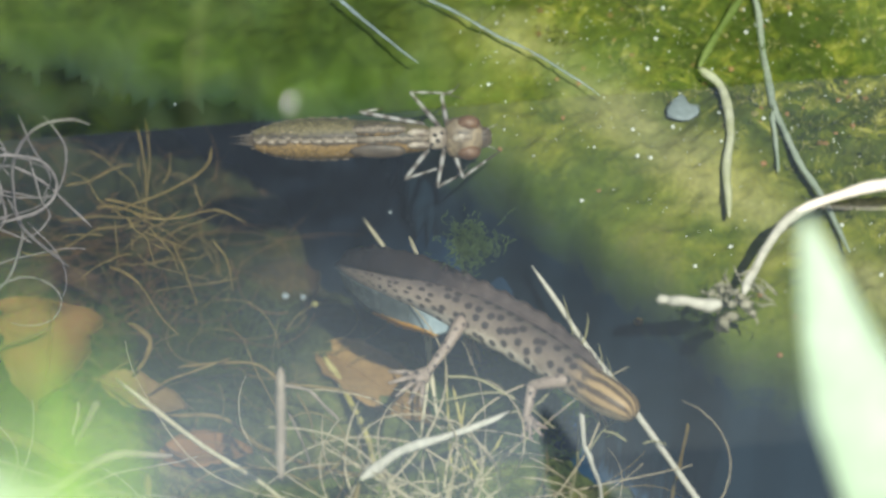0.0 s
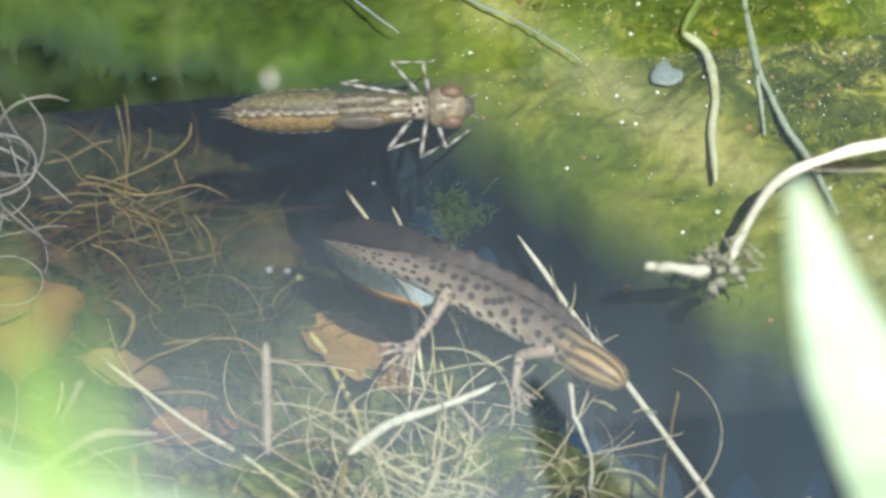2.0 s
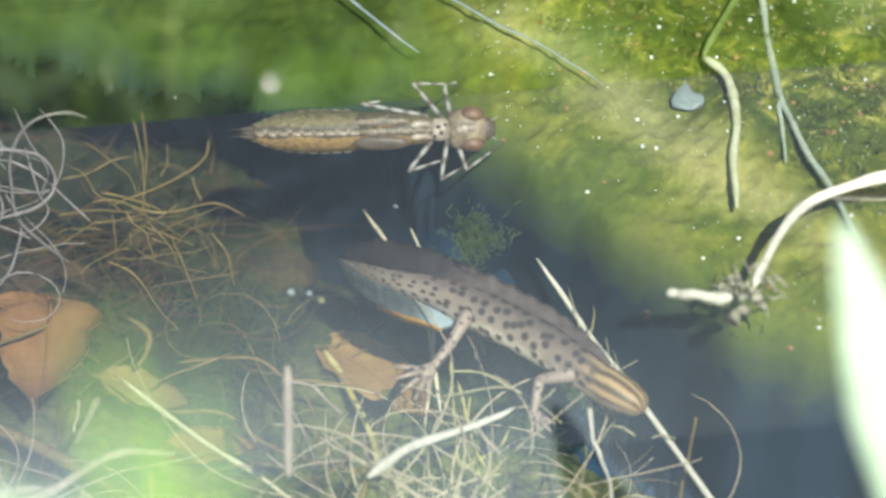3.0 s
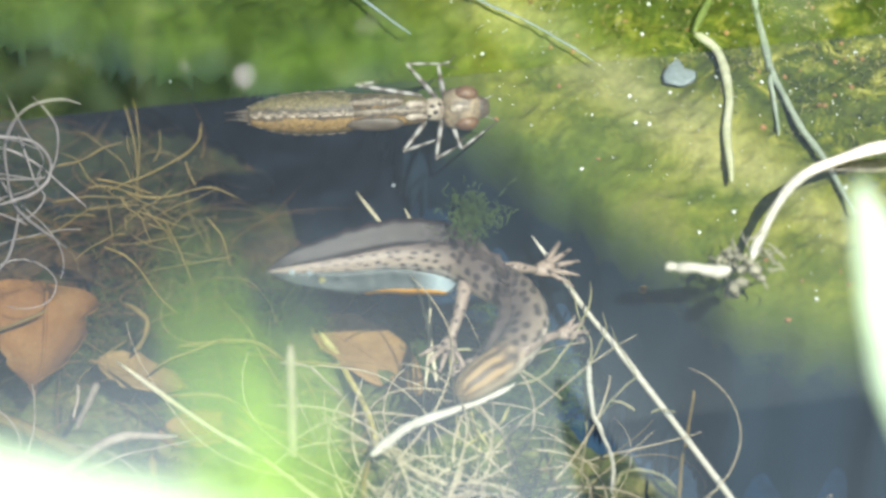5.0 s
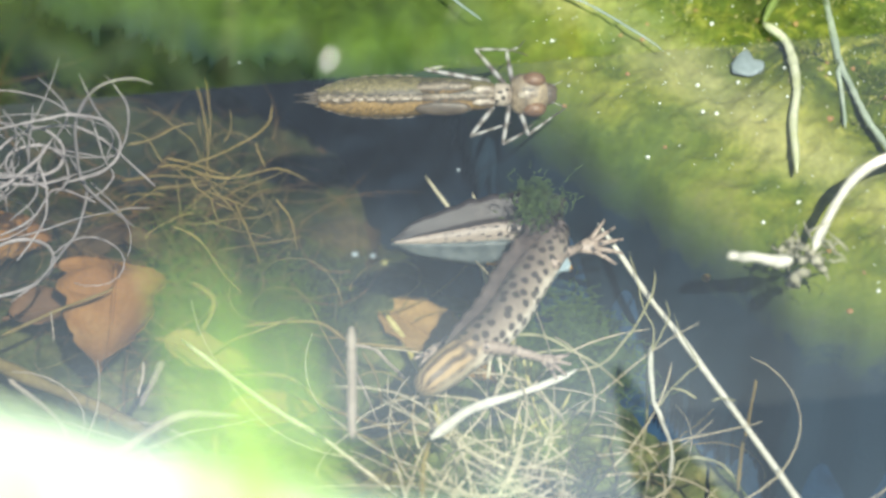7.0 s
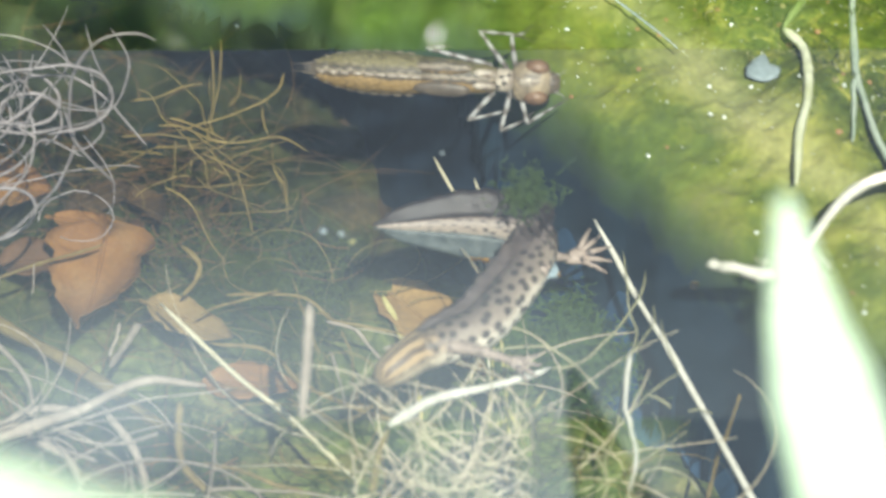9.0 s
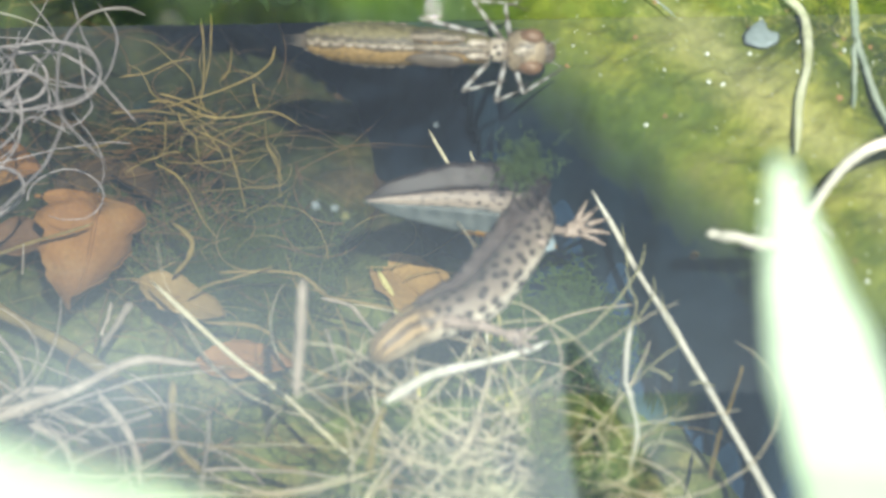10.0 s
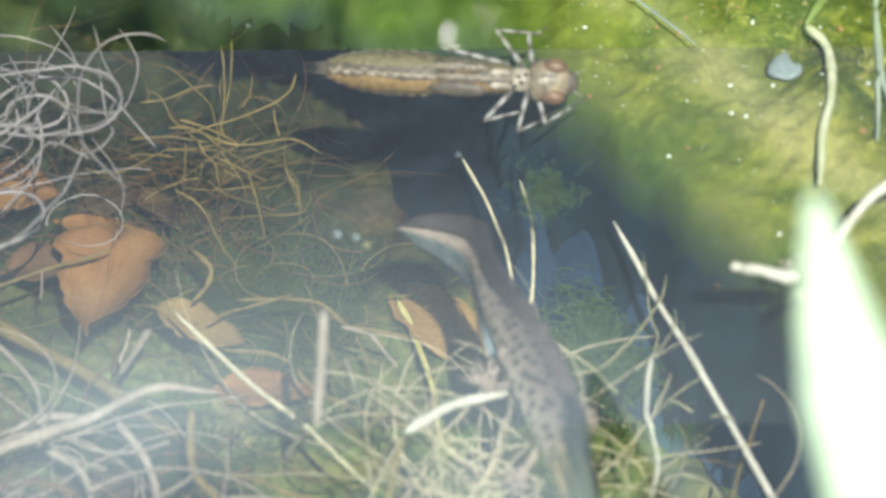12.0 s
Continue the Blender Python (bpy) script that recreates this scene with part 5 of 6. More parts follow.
def larva_shell():
    """Olive shell with lengthwise bands, pale along the back, more golden on one side, darker at the joints."""
    m, tree, b = material("larva_back", 0.5, 0.35)
    at = object_coords(tree)
    sep = tree.nodes.new("ShaderNodeSeparateXYZ")
    tree.links.new(at, sep.inputs[0])
    mottle = noise_of(tree, at, 380, 6.0, 0.75)
    side = maths(tree, "ADD", maths(tree, "MULTIPLY", sep.outputs["Y"], 130.0), maths(tree, "MULTIPLY", maths(tree, "SUBTRACT", mottle, 0.5), 0.35))
    side = maths(tree, "ADD", side, 0.5)
    bands = ramp_of(tree, side, [(0.0, (0.10, 0.066, 0.024)), (0.17, (0.25, 0.155, 0.048)), (0.33, (0.34, 0.215, 0.080)), (0.41, (0.065, 0.045, 0.030)), (0.50, (0.32, 0.26, 0.19)), (0.58, (0.065, 0.050, 0.034)), (0.68, (0.20, 0.165, 0.075)), (1.0, (0.12, 0.105, 0.050))])
    flecks = noise_of(tree, at, 1300, 3.0, 0.6)
    dashes = maths(tree, "MULTIPLY", maths(tree, "SUBTRACT", maths(tree, "ADD", flecks, maths(tree, "MULTIPLY", mottle, 0.5)), 0.745), 9.0, True)
    colour = mix_of(tree, maths(tree, "MULTIPLY", dashes, 0.4), bands, (0.03, 0.023, 0.014))
    light = maths(tree, "MULTIPLY", maths(tree, "SUBTRACT", 0.42, flecks), 9.0, True)
    colour = mix_of(tree, maths(tree, "MULTIPLY", light, 0.45), colour, (0.32, 0.25, 0.17))
    fine = noise_of(tree, at, 2400, 4.0, 0.7)
    colour = mix_of(tree, 0.9, colour, ramp_of(tree, fine, [(0.3, (0.42, 0.42, 0.42)), (0.7, (1.35, 1.35, 1.35))]), "MULTIPLY")
    tree.links.new(colour, b.inputs["Base Color"])
    bump_of(tree, b, mottle, 0.4, 0.0003)
    return m


M_BACK = larva_shell()


def larva():
    thing = empty("dragonfly_larva", pose(-14.8 * MM, 12.6 * MM, 15 * MM, 48, 0, 1.0), "mottled olive-brown dragonfly larva clinging beside the algae", "dragonfly larva")
    at = (-18.6, -16.6, -14.6, -12.6, -10.6, -8.6, -6.6, -4.6, -2.6, -0.4)
    widths = (1.5, 2.3, 2.95, 3.35, 3.6, 3.72, 3.75, 3.7, 3.6, 3.4)
    for k in range(9):
        x, n, a, b = at[k], at[k + 1] - at[k], widths[k], widths[k + 1]
        spike = 0.2 if k < 7 else 0.05
        rings = [(x - 0.12, a * 0.983, a * 0.688, 0), (x + 0.15, a * 0.997, a * 0.70, 0), (x + 0.5, (a + b) / 2 - 0.02, (a * 3 + b) * 0.175, 0.01), (x + n * 0.75, b, (a + b * 3) * 0.175, 0.01), (x + n, b * 0.99, b * 0.70, 0)]
        seg = part("abdomen_segment", loft(rings, 20, k == 0), M_BACK, thing)
        top = (a + b) / 2 * 0.70
        for side in (-1, 1):
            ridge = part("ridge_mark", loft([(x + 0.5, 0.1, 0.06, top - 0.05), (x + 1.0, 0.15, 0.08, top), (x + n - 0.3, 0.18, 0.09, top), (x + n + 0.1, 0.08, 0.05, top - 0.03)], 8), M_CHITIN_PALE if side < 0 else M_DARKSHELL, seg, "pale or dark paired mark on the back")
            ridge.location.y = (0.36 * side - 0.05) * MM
            part("side_spine", loft([(x - 0.6, 0.03, 0.03, 0), (x - 0.1, 0.16, 0.12, 0), (x + 0.8, 0.10, 0.08, 0)], 6), M_BACK, seg).location.y = side * (a + 0.02) * MM
    for dy, n, r in ((0.0, 3.6, 0.34), (0.62, 4.6, 0.30), (-0.62, 4.6, 0.30), (0.95, 2.4, 0.2), (-0.95, 2.4, 0.2)):
        spine = part("tail_spine", loft([(-18.5 - n, 0.05, 0.05, 0.1), (-18.5 - n * 0.5, r * 0.7, r * 0.6, 0.1), (-18.0, r * 1.4, r, 0)], 8), M_DARKSHELL, thing, "dark pointed tail spine")
        spine.location.y = dy * MM
    part("thorax", loft([(-0.8, 3.3, 2.2, 0), (2.0, 3.25, 2.3, 0.1), (5.0, 3.1, 2.35, 0.2), (8.0, 2.75, 2.3, 0.2), (10.5, 2.5, 2.1, 0.1), (12.0, 2.2, 1.8, 0.1), (12.6, 1.6, 1.3, 0)], 20), M_BACK, thing)
    for dx, dy, r in ((7.4, 0.5, 0.75), (8.4, -0.4, 0.8), (7.0, 1.6, 0.6), (9.0, 0.4, 0.7)):
        blot = part("thorax_mark", ball(r * MM, 0.12, int(dx * 10)), M_DARKSHELL, thing, "dark blotch behind the thorax")
        blot.location, blot.scale = (dx * MM, dy * MM, 2.15 * MM), (1.0, 0.8, 0.35)
    for dy, w in ((0.95, 0.75), (-1.2, 0.62)):
        part("thorax_ridge", loft([(8.6, 0.3, 0.2, 2.2), (9.6, w, 0.4, 2.15), (11.4, w, 0.4, 1.95), (12.4, 0.4, 0.25, 1.7)], 10), M_CHITIN_PALE, thing, "pale bar on the thorax").location.y = dy * MM
    for side in (-1, 1):
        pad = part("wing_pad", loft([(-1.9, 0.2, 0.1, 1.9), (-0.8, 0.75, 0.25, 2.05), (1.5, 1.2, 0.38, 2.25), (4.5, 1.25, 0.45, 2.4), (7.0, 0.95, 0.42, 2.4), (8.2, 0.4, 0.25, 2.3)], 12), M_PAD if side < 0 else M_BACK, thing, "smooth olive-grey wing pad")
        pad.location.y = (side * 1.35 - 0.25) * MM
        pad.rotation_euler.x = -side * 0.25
    part("prothorax", loft([(12.1, 1.5, 1.2, 0.1), (12.7, 2.0, 1.6, 0.2), (14.3, 2.1, 1.65, 0.2), (15.5, 1.6, 1.25, 0.1)]), M_CHITIN_PALE, thing, "pale prothorax with dark marks")
    for dx, dy, r in ((13.4, 0.5, 0.5), (13.9, -0.5, 0.55), (12.8, -1.1, 0.4), (14.6, 0.9, 0.4)):
        spot = part("neck_mark", ball(r * MM, 0.1, int(dx * 10)), M_DARKSHELL, thing, "dark mark on the prothorax")
        spot.location, spot.scale = (dx * MM, dy * MM, 1.75 * MM), (0.9, 0.8, 0.4)
    head = part("head", loft([(15.2, 2.2, 1.2, 0), (15.7, 3.1, 1.7, 0), (16.8, 3.6, 2.0, 0.1), (18.6, 3.75, 2.05, 0.1), (20.3, 3.4, 1.8, 0), (21.4, 2.5, 1.4, 0), (22.0, 1.6, 0.9, -0.1)], 22), M_HEAD, thing)
    for side in (-1, 1):
        eye = part("eye", ball(1.5 * MM), M_EYE, head, "large red-brown compound eye")
        eye.location, eye.scale = (19.3 * MM, side * 2.5 * MM, 0.75 * MM), (1.5, 1.0, 1.0)
        v, f = tube_data(np.array([(21.8, side * 1.2, 0.3), (23.2, side * 1.7, 0.4), (24.6, side * 2.4, 0.3)]) * MM, np.array((0.14, 0.09, 0.05)) * MM, 6)
        mesh_object("antenna", v, f, M_LEG, True, head)
    part("crown_mark", loft([(16.6, 0.4, 0.15, 2.0), (18.0, 0.75, 0.25, 2.05), (20.0, 0.5, 0.2, 1.8)], 10), M_CHITIN_PALE, head, "golden patch between the eyes")
    part("face", loft([(20.8, 1.9, 0.7, 0.4), (21.8, 2.0, 0.9, 0.2), (22.8, 1.7, 0.8, 0.0), (23.4, 1.0, 0.5, -0.1)], 14), M_PAD, head, "grey face plate with dark bars")
    for dy in (0.5, -0.35):
        part("face_bar", loft([(21.6, 0.12, 0.1, 1.0), (22.4, 0.22, 0.12, 0.85), (23.0, 0.14, 0.1, 0.55)], 8), M_DARKSHELL, head, "dark bar on the face").location.y = dy * MM
    for hip, knee, ankle, tip in (
        ((11.4, 2.4, -0.4), (0.2, 4.7, 0.4), (3.4, 5.1, 0.1), (4.4, 5.2, -0.2)),
        ((14.2, 1.9, -0.4), (9.1, 8.1, 0.8), (15.0, 7.9, -0.4), (18.6, 6.8, -1.0)),
        ((15.6, 2.0, -0.4), (14.6, 7.6, 0.6), (16.7, 8.2, -0.4), (18.0, 9.6, -1.0)),
        ((12.2, -2.1, -0.4), (8.0, -7.2, 0.8), (13.7, -5.5, -0.4), (15.4, -5.0, -1.0)),
        ((15.0, -1.9, -0.4), (13.7, -8.7, 0.8), (17.1, -7.0, -0.4), (19.2, -5.2, -1.0)),
        ((16.6, -2.2, -0.4), (18.2, -7.1, 0.6), (22.4, -4.2, -0.4), (25.0, -2.5, -1.0)),
    ):
        leg = limb_piece("leg", hip, knee, 0.48, 0.36, M_LEG, thing, "pale dark-banded leg")
        turn = leg.matrix_basis.inverted()
        limb_piece("shin", turn @ (Vector(knee) * MM) / MM, turn @ (Vector(ankle) * MM) / MM, 0.33, 0.22, M_LEG, leg)
        limb_piece("foot", turn @ (Vector(ankle) * MM) / MM, turn @ (Vector(tip) * MM) / MM, 0.20, 0.09, M_DARKSHELL, leg)
    return thing


larva()


# ---- newt ----
LENGTH = 74.0
STATIONS = (0, 1.5, 4, 7, 9.5, 14, 24, 34, 39, 42, 50, 60, 70, 74)
HALF_WIDTH = (1.8, 3.3, 4.2, 4.4, 3.7, 3.7, 3.9, 3.5, 2.9, 2.4, 1.7, 1.2, 0.7, 0.3)
HALF_HEIGHT = (1.3, 2.3, 3.0, 3.3, 3.3, 3.6, 3.9, 3.8, 3.5, 3.3, 2.5, 1.8, 0.9, 0.3)
CREST = (0, 0, 0, 0, 0.4, 1.5, 2.2, 2.4, 2.8, 3.2, 4.4, 4.2, 2.5, 0.4)
KEEL = (0, 0, 0, 0, 0, 0, 0, 0, 0.6, 3.2, 4.4, 4.0, 2.0, 0.3)
HEAD_END = 10.0
SEGMENTS = 54


def profile(table, s):
    return float(np.interp(s, STATIONS, table))


def newt_skin(name, kind):
    """Skin that keeps its pattern in the animal's own measure: x along from the snout, y across, z up, in millimetres."""
    m, tree, b = material(name, 0.42, 0.45)
    at = tree.nodes.new("ShaderNodeAttribute")
    at.attribute_name = "rest"
    rest = at.outputs["Vector"]
    sep = tree.nodes.new("ShaderNodeSeparateXYZ")
    tree.links.new(rest, sep.inputs[0])
    blotch = noise_of(tree, rest, 0.35, 4.0)
    height = maths(tree, "ADD", sep.outputs["Z"], maths(tree, "MULTIPLY", maths(tree, "SUBTRACT", blotch, 0.5), 3.0))
    fine = noise_of(tree, rest, 3.0, 4.0)
    if kind == "body":
        level = maths(tree, "ADD", maths(tree, "MULTIPLY", height, 0.1), 0.5)
        flank = ramp_of(tree, level, [(0.12, (0.80, 0.72, 0.60)), (0.24, (0.70, 0.61, 0.50)), (0.36, (0.34, 0.275, 0.22)), (0.56, (0.22, 0.172, 0.14)), (0.70, (0.17, 0.132, 0.115)), (0.84, (0.125, 0.097, 0.092))])
        round_it = maths(tree, "ARCTAN2", sep.outputs["Y"], maths(tree, "ADD", sep.outputs["Z"], 1.2))
        wave = maths(tree, "SINE", maths(tree, "ADD", maths(tree, "MULTIPLY", round_it, 12.0), maths(tree, "MULTIPLY", blotch, 2.5)))
        stripes = ramp_of(tree, maths(tree, "ADD", maths(tree, "MULTIPLY", wave, 0.5), 0.5), [(0.2, (0.11, 0.07, 0.042)), (0.45, (0.28, 0.18, 0.09)), (0.8, (0.48, 0.33, 0.17))])
        stripes = mix_of(tree, maths(tree, "SUBTRACT", maths(tree, "MULTIPLY", height, -0.9), 1.5, True), stripes, (0.50, 0.40, 0.27))
        ahead = maths(tree, "MULTIPLY", maths(tree, "SUBTRACT", 14.5, sep.outputs["X"]), 0.16, True)
        base = mix_of(tree, ahead, flank, stripes)
        rear = ramp_of(tree, level, [(0.12, (0.16, 0.19, 0.19)), (0.28, (0.26, 0.25, 0.24)), (0.40, (0.36, 0.295, 0.245)), (0.58, (0.27, 0.215, 0.18)), (0.70, (0.15, 0.118, 0.11))])
        base = mix_of(tree, maths(tree, "MULTIPLY", maths(tree, "SUBTRACT", sep.outputs["X"], 36.0), 0.11, True), base, rear)
    elif kind == "crest":
        base = ramp_of(tree, blotch, [(0.3, (0.060, 0.044, 0.042)), (0.5, (0.098, 0.074, 0.069)), (0.7, (0.135, 0.105, 0.096))])
        behind = maths(tree, "MULTIPLY", maths(tree, "SUBTRACT", sep.outputs["X"], 38.0), 0.12, True)
        base = mix_of(tree, behind, base, ramp_of(tree, blotch, [(0.3, (0.036, 0.028, 0.029)), (0.7, (0.074, 0.057, 0.057))]))
    elif kind == "keel":
        edge = maths(tree, "LESS_THAN", maths(tree, "ADD", sep.outputs["Z"], maths(tree, "MULTIPLY", blotch, 0.8)), -5.2)
        tailward = maths(tree, "LESS_THAN", sep.outputs["X"], 58.0)
        dim = ramp_of(tree, blotch, [(0.35, (0.07, 0.09, 0.095)), (0.65, (0.17, 0.195, 0.195))])
        far = maths(tree, "MULTIPLY", maths(tree, "SUBTRACT", sep.outputs["X"], 43.5), 0.2, True)
        base = mix_of(tree, far, ramp_of(tree, fine, [(0.3, (0.30, 0.40, 0.46)), (0.7, (0.48, 0.56, 0.60))]), dim)
        base = mix_of(tree, maths(tree, "MULTIPLY", edge, tailward), base, (0.72, 0.36, 0.04))
    else:
        base = ramp_of(tree, fine, [(0.3, (0.27, 0.205, 0.165)), (0.7, (0.43, 0.335, 0.28))])
    if kind in ("body", "limb"):
        cells = node(tree, "ShaderNodeTexVoronoi", Scale=0.42 if kind == "body" else 0.7, Randomness=0.7)
        if kind == "body":
            cells.voronoi_dimensions = "2D"
            wrapped = tree.nodes.new("ShaderNodeCombineXYZ")
            tree.links.new(sep.outputs["X"], wrapped.inputs["X"])
            tree.links.new(maths(tree, "MULTIPLY", maths(tree, "ARCTAN2", sep.outputs["Y"], sep.outputs["Z"]), 3.9), wrapped.inputs["Y"])
            tree.links.new(wrapped.outputs[0], cells.inputs["Vector"])
        else:
            tree.links.new(rest, cells.inputs["Vector"])
        size = 0.285 if kind == "body" else 0.22
        reach = maths(tree, "SUBTRACT", size + 0.07, maths(tree, "MULTIPLY", maths(tree, "MAXIMUM", maths(tree, "SUBTRACT", sep.outputs["X"], 36.0), 0.0), 0.005)) if kind == "body" else size + 0.07
        spot = maths(tree, "SUBTRACT", reach, maths(tree, "ADD", cells.outputs["Distance"], maths(tree, "MULTIPLY", maths(tree, "SUBTRACT", fine, 0.5), 0.12)))
        spot = maths(tree, "MULTIPLY", spot, 14.0, True)
        if kind == "body":
            spot = maths(tree, "MULTIPLY", spot, maths(tree, "MULTIPLY", maths(tree, "SUBTRACT", sep.outputs["X"], 8.5), 0.4, True))
        base = mix_of(tree, maths(tree, "MULTIPLY", spot, 0.9), base, (0.045, 0.035, 0.035))
    base = mix_of(tree, 0.5, base, ramp_of(tree, fine, [(0.3, (0.72, 0.72, 0.72)), (0.7, (1.2, 1.2, 1.2))]), "MULTIPLY")
    tree.links.new(base, b.inputs["Base Color"])
    bump_of(tree, b, fine, 0.35, 0.0003)
    if kind in ("crest", "keel"):
        # the tail's fins are thin skin that lets some light by
        clear = tree.nodes.new("ShaderNodeBsdfTransparent")
        thin = tree.nodes.new("ShaderNodeMixShader")
        tree.links.new(maths(tree, "MULTIPLY", behind, 0.30) if kind == "crest" else maths(tree, "MULTIPLY", far, 0.4), thin.inputs[0])
        tree.links.new(b.outputs[0], thin.inputs[1])
        tree.links.new(clear.outputs[0], thin.inputs[2])
        tree.links.new(thin.outputs[0], tree.nodes["Material Output"].inputs["Surface"])
    return m


SKIN = {kind: newt_skin("newt_" + kind, kind) for kind in ("body", "crest", "keel", "limb")}


def rest_from(ob, shift=(0, 0, 0)):
    """Stores where each vertex lies on the animal, in millimetres."""
    me = ob.data
    layer = me.attributes.new("rest", "FLOAT_VECTOR", "POINT")
    for v, item in zip(me.vertices, layer.data):
        item.vector = (v.co.x / MM * -1 + shift[0], v.co.y / MM + shift[1], v.co.z / MM + shift[2])


def fin(s0, s1, table, sign, mat, parent, name, at, thick):
    """A thin toothed fin along the back or under the tail, between two stations; thicker at its root."""
    bm = bmesh.new()
    n, rows = 3, 4
    loops = []
    for i in range(n + 1):
        s = s0 + (s1 - s0) * i / n
        base = profile(HALF_HEIGHT, s) * 0.75
        tooth = 1 + (0.4 if s > 41 else 1.0) * (0.10 * math.sin(s * 1.6) + 0.05 * math.sin(s * 7.3 + 1) if sign > 0 else 0.04 * math.sin(s * 3))
        top = profile(HALF_HEIGHT, s) + profile(table, s) * tooth
        ring = []
        for side in (1, -1):
            for j in range(rows + 1) if side > 0 else range(rows - 1, -1, -1):
                u = j / rows
                ring.append(bm.verts.new(((at - s) * MM, side * (0.75 * (1 - u) ** 1.6 + 0.10) * (0 if j == rows else thick) * MM, sign * (base + (top - base) * u) * MM)))
        loops.append(ring)
    m = len(loops[0])
    for p, q in zip(loops, loops[1:]):
        for k in range(m):
            bm.faces.new((p[k], p[(k + 1) % m], q[(k + 1) % m], q[k]))
    ob = part(name, bm, mat, parent)
    rest_from(ob, (at, 0, 0))
    return ob


NEWT = empty("newt", pose(0, 0, 0), "male smooth newt, brown crest and dark-spotted cream flanks", "newt")
NEWT_PIECES = []  # (piece, station)


def newt_body():
    at = 5.0
    rings = []
    for s in (0.0, 0.35, 0.8, 1.5, 2.5, 4, 5.5, 7, 8.5, 9.6, 10.4, 11.2):
        k = {0.0: 0.35, 0.35: 0.75, 10.4: 0.97, 11.2: 0.9}.get(s, 1.0)
        rings.append((at - s, profile(HALF_WIDTH, s) * k, profile(HALF_HEIGHT, s) * k, -0.3 + 0.03 * s))
    head = part("head", loft(rings, 20), SKIN["body"], NEWT, "orange and dark striped head")
    rest_from(head, (at, 0, 0))
    for side in (-1, 1):
        eye = part("eye", ball(0.8 * MM), M_EYEBALL, head, "dark eye with a golden rim")
        eye.location = ((at - 4.4) * MM, side * 2.7 * MM, 1.25 * MM)
        ring = part("eyelid", ball(1.0 * MM, 0.02), SKIN["body"], head)
        rest_from(ring, (4.4, side * 2.7, 1.0))
        ring.location, ring.scale = ((at - 4.6) * MM, side * 2.45 * MM, 1.25 * MM), (1.2, 0.9, 0.9)
    NEWT_PIECES.append((head, at))
    step = (LENGTH - HEAD_END) / SEGMENTS
    for k in range(SEGMENTS):
        mid = HEAD_END + (k + 0.5) * step
        tail = mid > 41
        s0, s1 = mid - step, min(mid + step, LENGTH)
        rings = []
        for u, scale in ((0, 0.955), (0.12, 0.985), (0.3, 1.0), (0.5, 1.003), (0.7, 1.0), (0.88, 0.985), (1, 0.955)):
            s = s0 + (s1 - s0) * u
            rings.append((mid - s, profile(HALF_WIDTH, s) * scale, profile(HALF_HEIGHT, s) * scale, 0))
        ob = part("tail_segment" if tail else "body_segment", loft(rings, 18, False), SKIN["body"], NEWT)
        rest_from(ob, (mid, 0, 0))
        if profile(CREST, mid) > 0.3:
            fin(mid - step * 0.95, mid + step * 0.95, CREST, 1, SKIN["crest"], ob, "crest", mid, 1.0 + 0.08 * (k % 2))
        if profile(KEEL, mid) > 0.3:
            fin(mid - step * 0.95, mid + step * 0.95, KEEL, -1, SKIN["keel"], ob, "keel", mid, 1.0 + 0.08 * (k % 2))
        NEWT_PIECES.append((ob, mid))


M_EYEBALL = mottled("eyeball", [(0.4, (0.02, 0.015, 0.01)), (0.6, (0.35, 0.25, 0.06))], 900, 3000, 0.1, 0.6, 0.0)
newt_body()
UPPER, LOWER = 5.8, 5.6
NEWT_LEGS = {}


def newt_limb(key, toes):
    up = part("upper_leg", loft([(-0.8, 1.0, 1.0, 0), (0.4, 1.35, 1.3, 0), (3.0, 1.15, 1.1, 0), (UPPER, 0.95, 0.95, 0), (UPPER + 0.5, 0.5, 0.5, 0)], 10), SKIN["limb"], NEWT)
    low = part("lower_leg", loft([(-0.5, 0.5, 0.5, 0), (0, 0.98, 0.95, 0), (2.5, 0.9, 0.85, 0), (LOWER, 0.72, 0.6, 0), (LOWER + 0.4, 0.4, 0.3, 0)], 10), SKIN["limb"], NEWT)
    foot = part("foot", loft([(-0.5, 0.55, 0.45, 0), (0.6, 1.0, 0.5, 0), (1.7, 1.25, 0.45, 0), (2.2, 0.9, 0.3, 0)], 10), SKIN["limb"], NEWT)
    for ob in (up, low, foot):
        rest_from(ob, (3.0, 0, 0))
    for k in range(toes):
        a = (k / (toes - 1) - 0.5) * (1.8 if key[0] == "h" else 1.6)
        n = (4.4 if key[0] == "h" else 3.6) - 1.3 * abs(k / (toes - 1) - 0.45)
        pts = np.array([(1.5, 0.8 * math.sin(a), 0), (1.5 + n * 0.5 * math.cos(a), n * 0.6 * math.sin(a), 0.15), (1.5 + n * math.cos(a * 0.9), n * 1.05 * math.sin(a), -0.15)])
        v, f = tube_data(pts * MM, np.array((0.42, 0.36, 0.16)) * MM, 6)
        toe = mesh_object("toe", v, f, SKIN["limb"], True, foot)
        rest_from(toe, (3.0, k, 0))
    foot.scale = (1.35, 1.35, 1.35) if key[0] == "h" else (1.1, 1.1, 1.1)
    NEWT_LEGS[key] = (up, low, foot)


for key, toes in (("fr", 4), ("fl", 4), ("hr", 5), ("hl", 5)):
    newt_limb(key, toes)

NEWT_ROWS = {}
NEWT_BASE = []


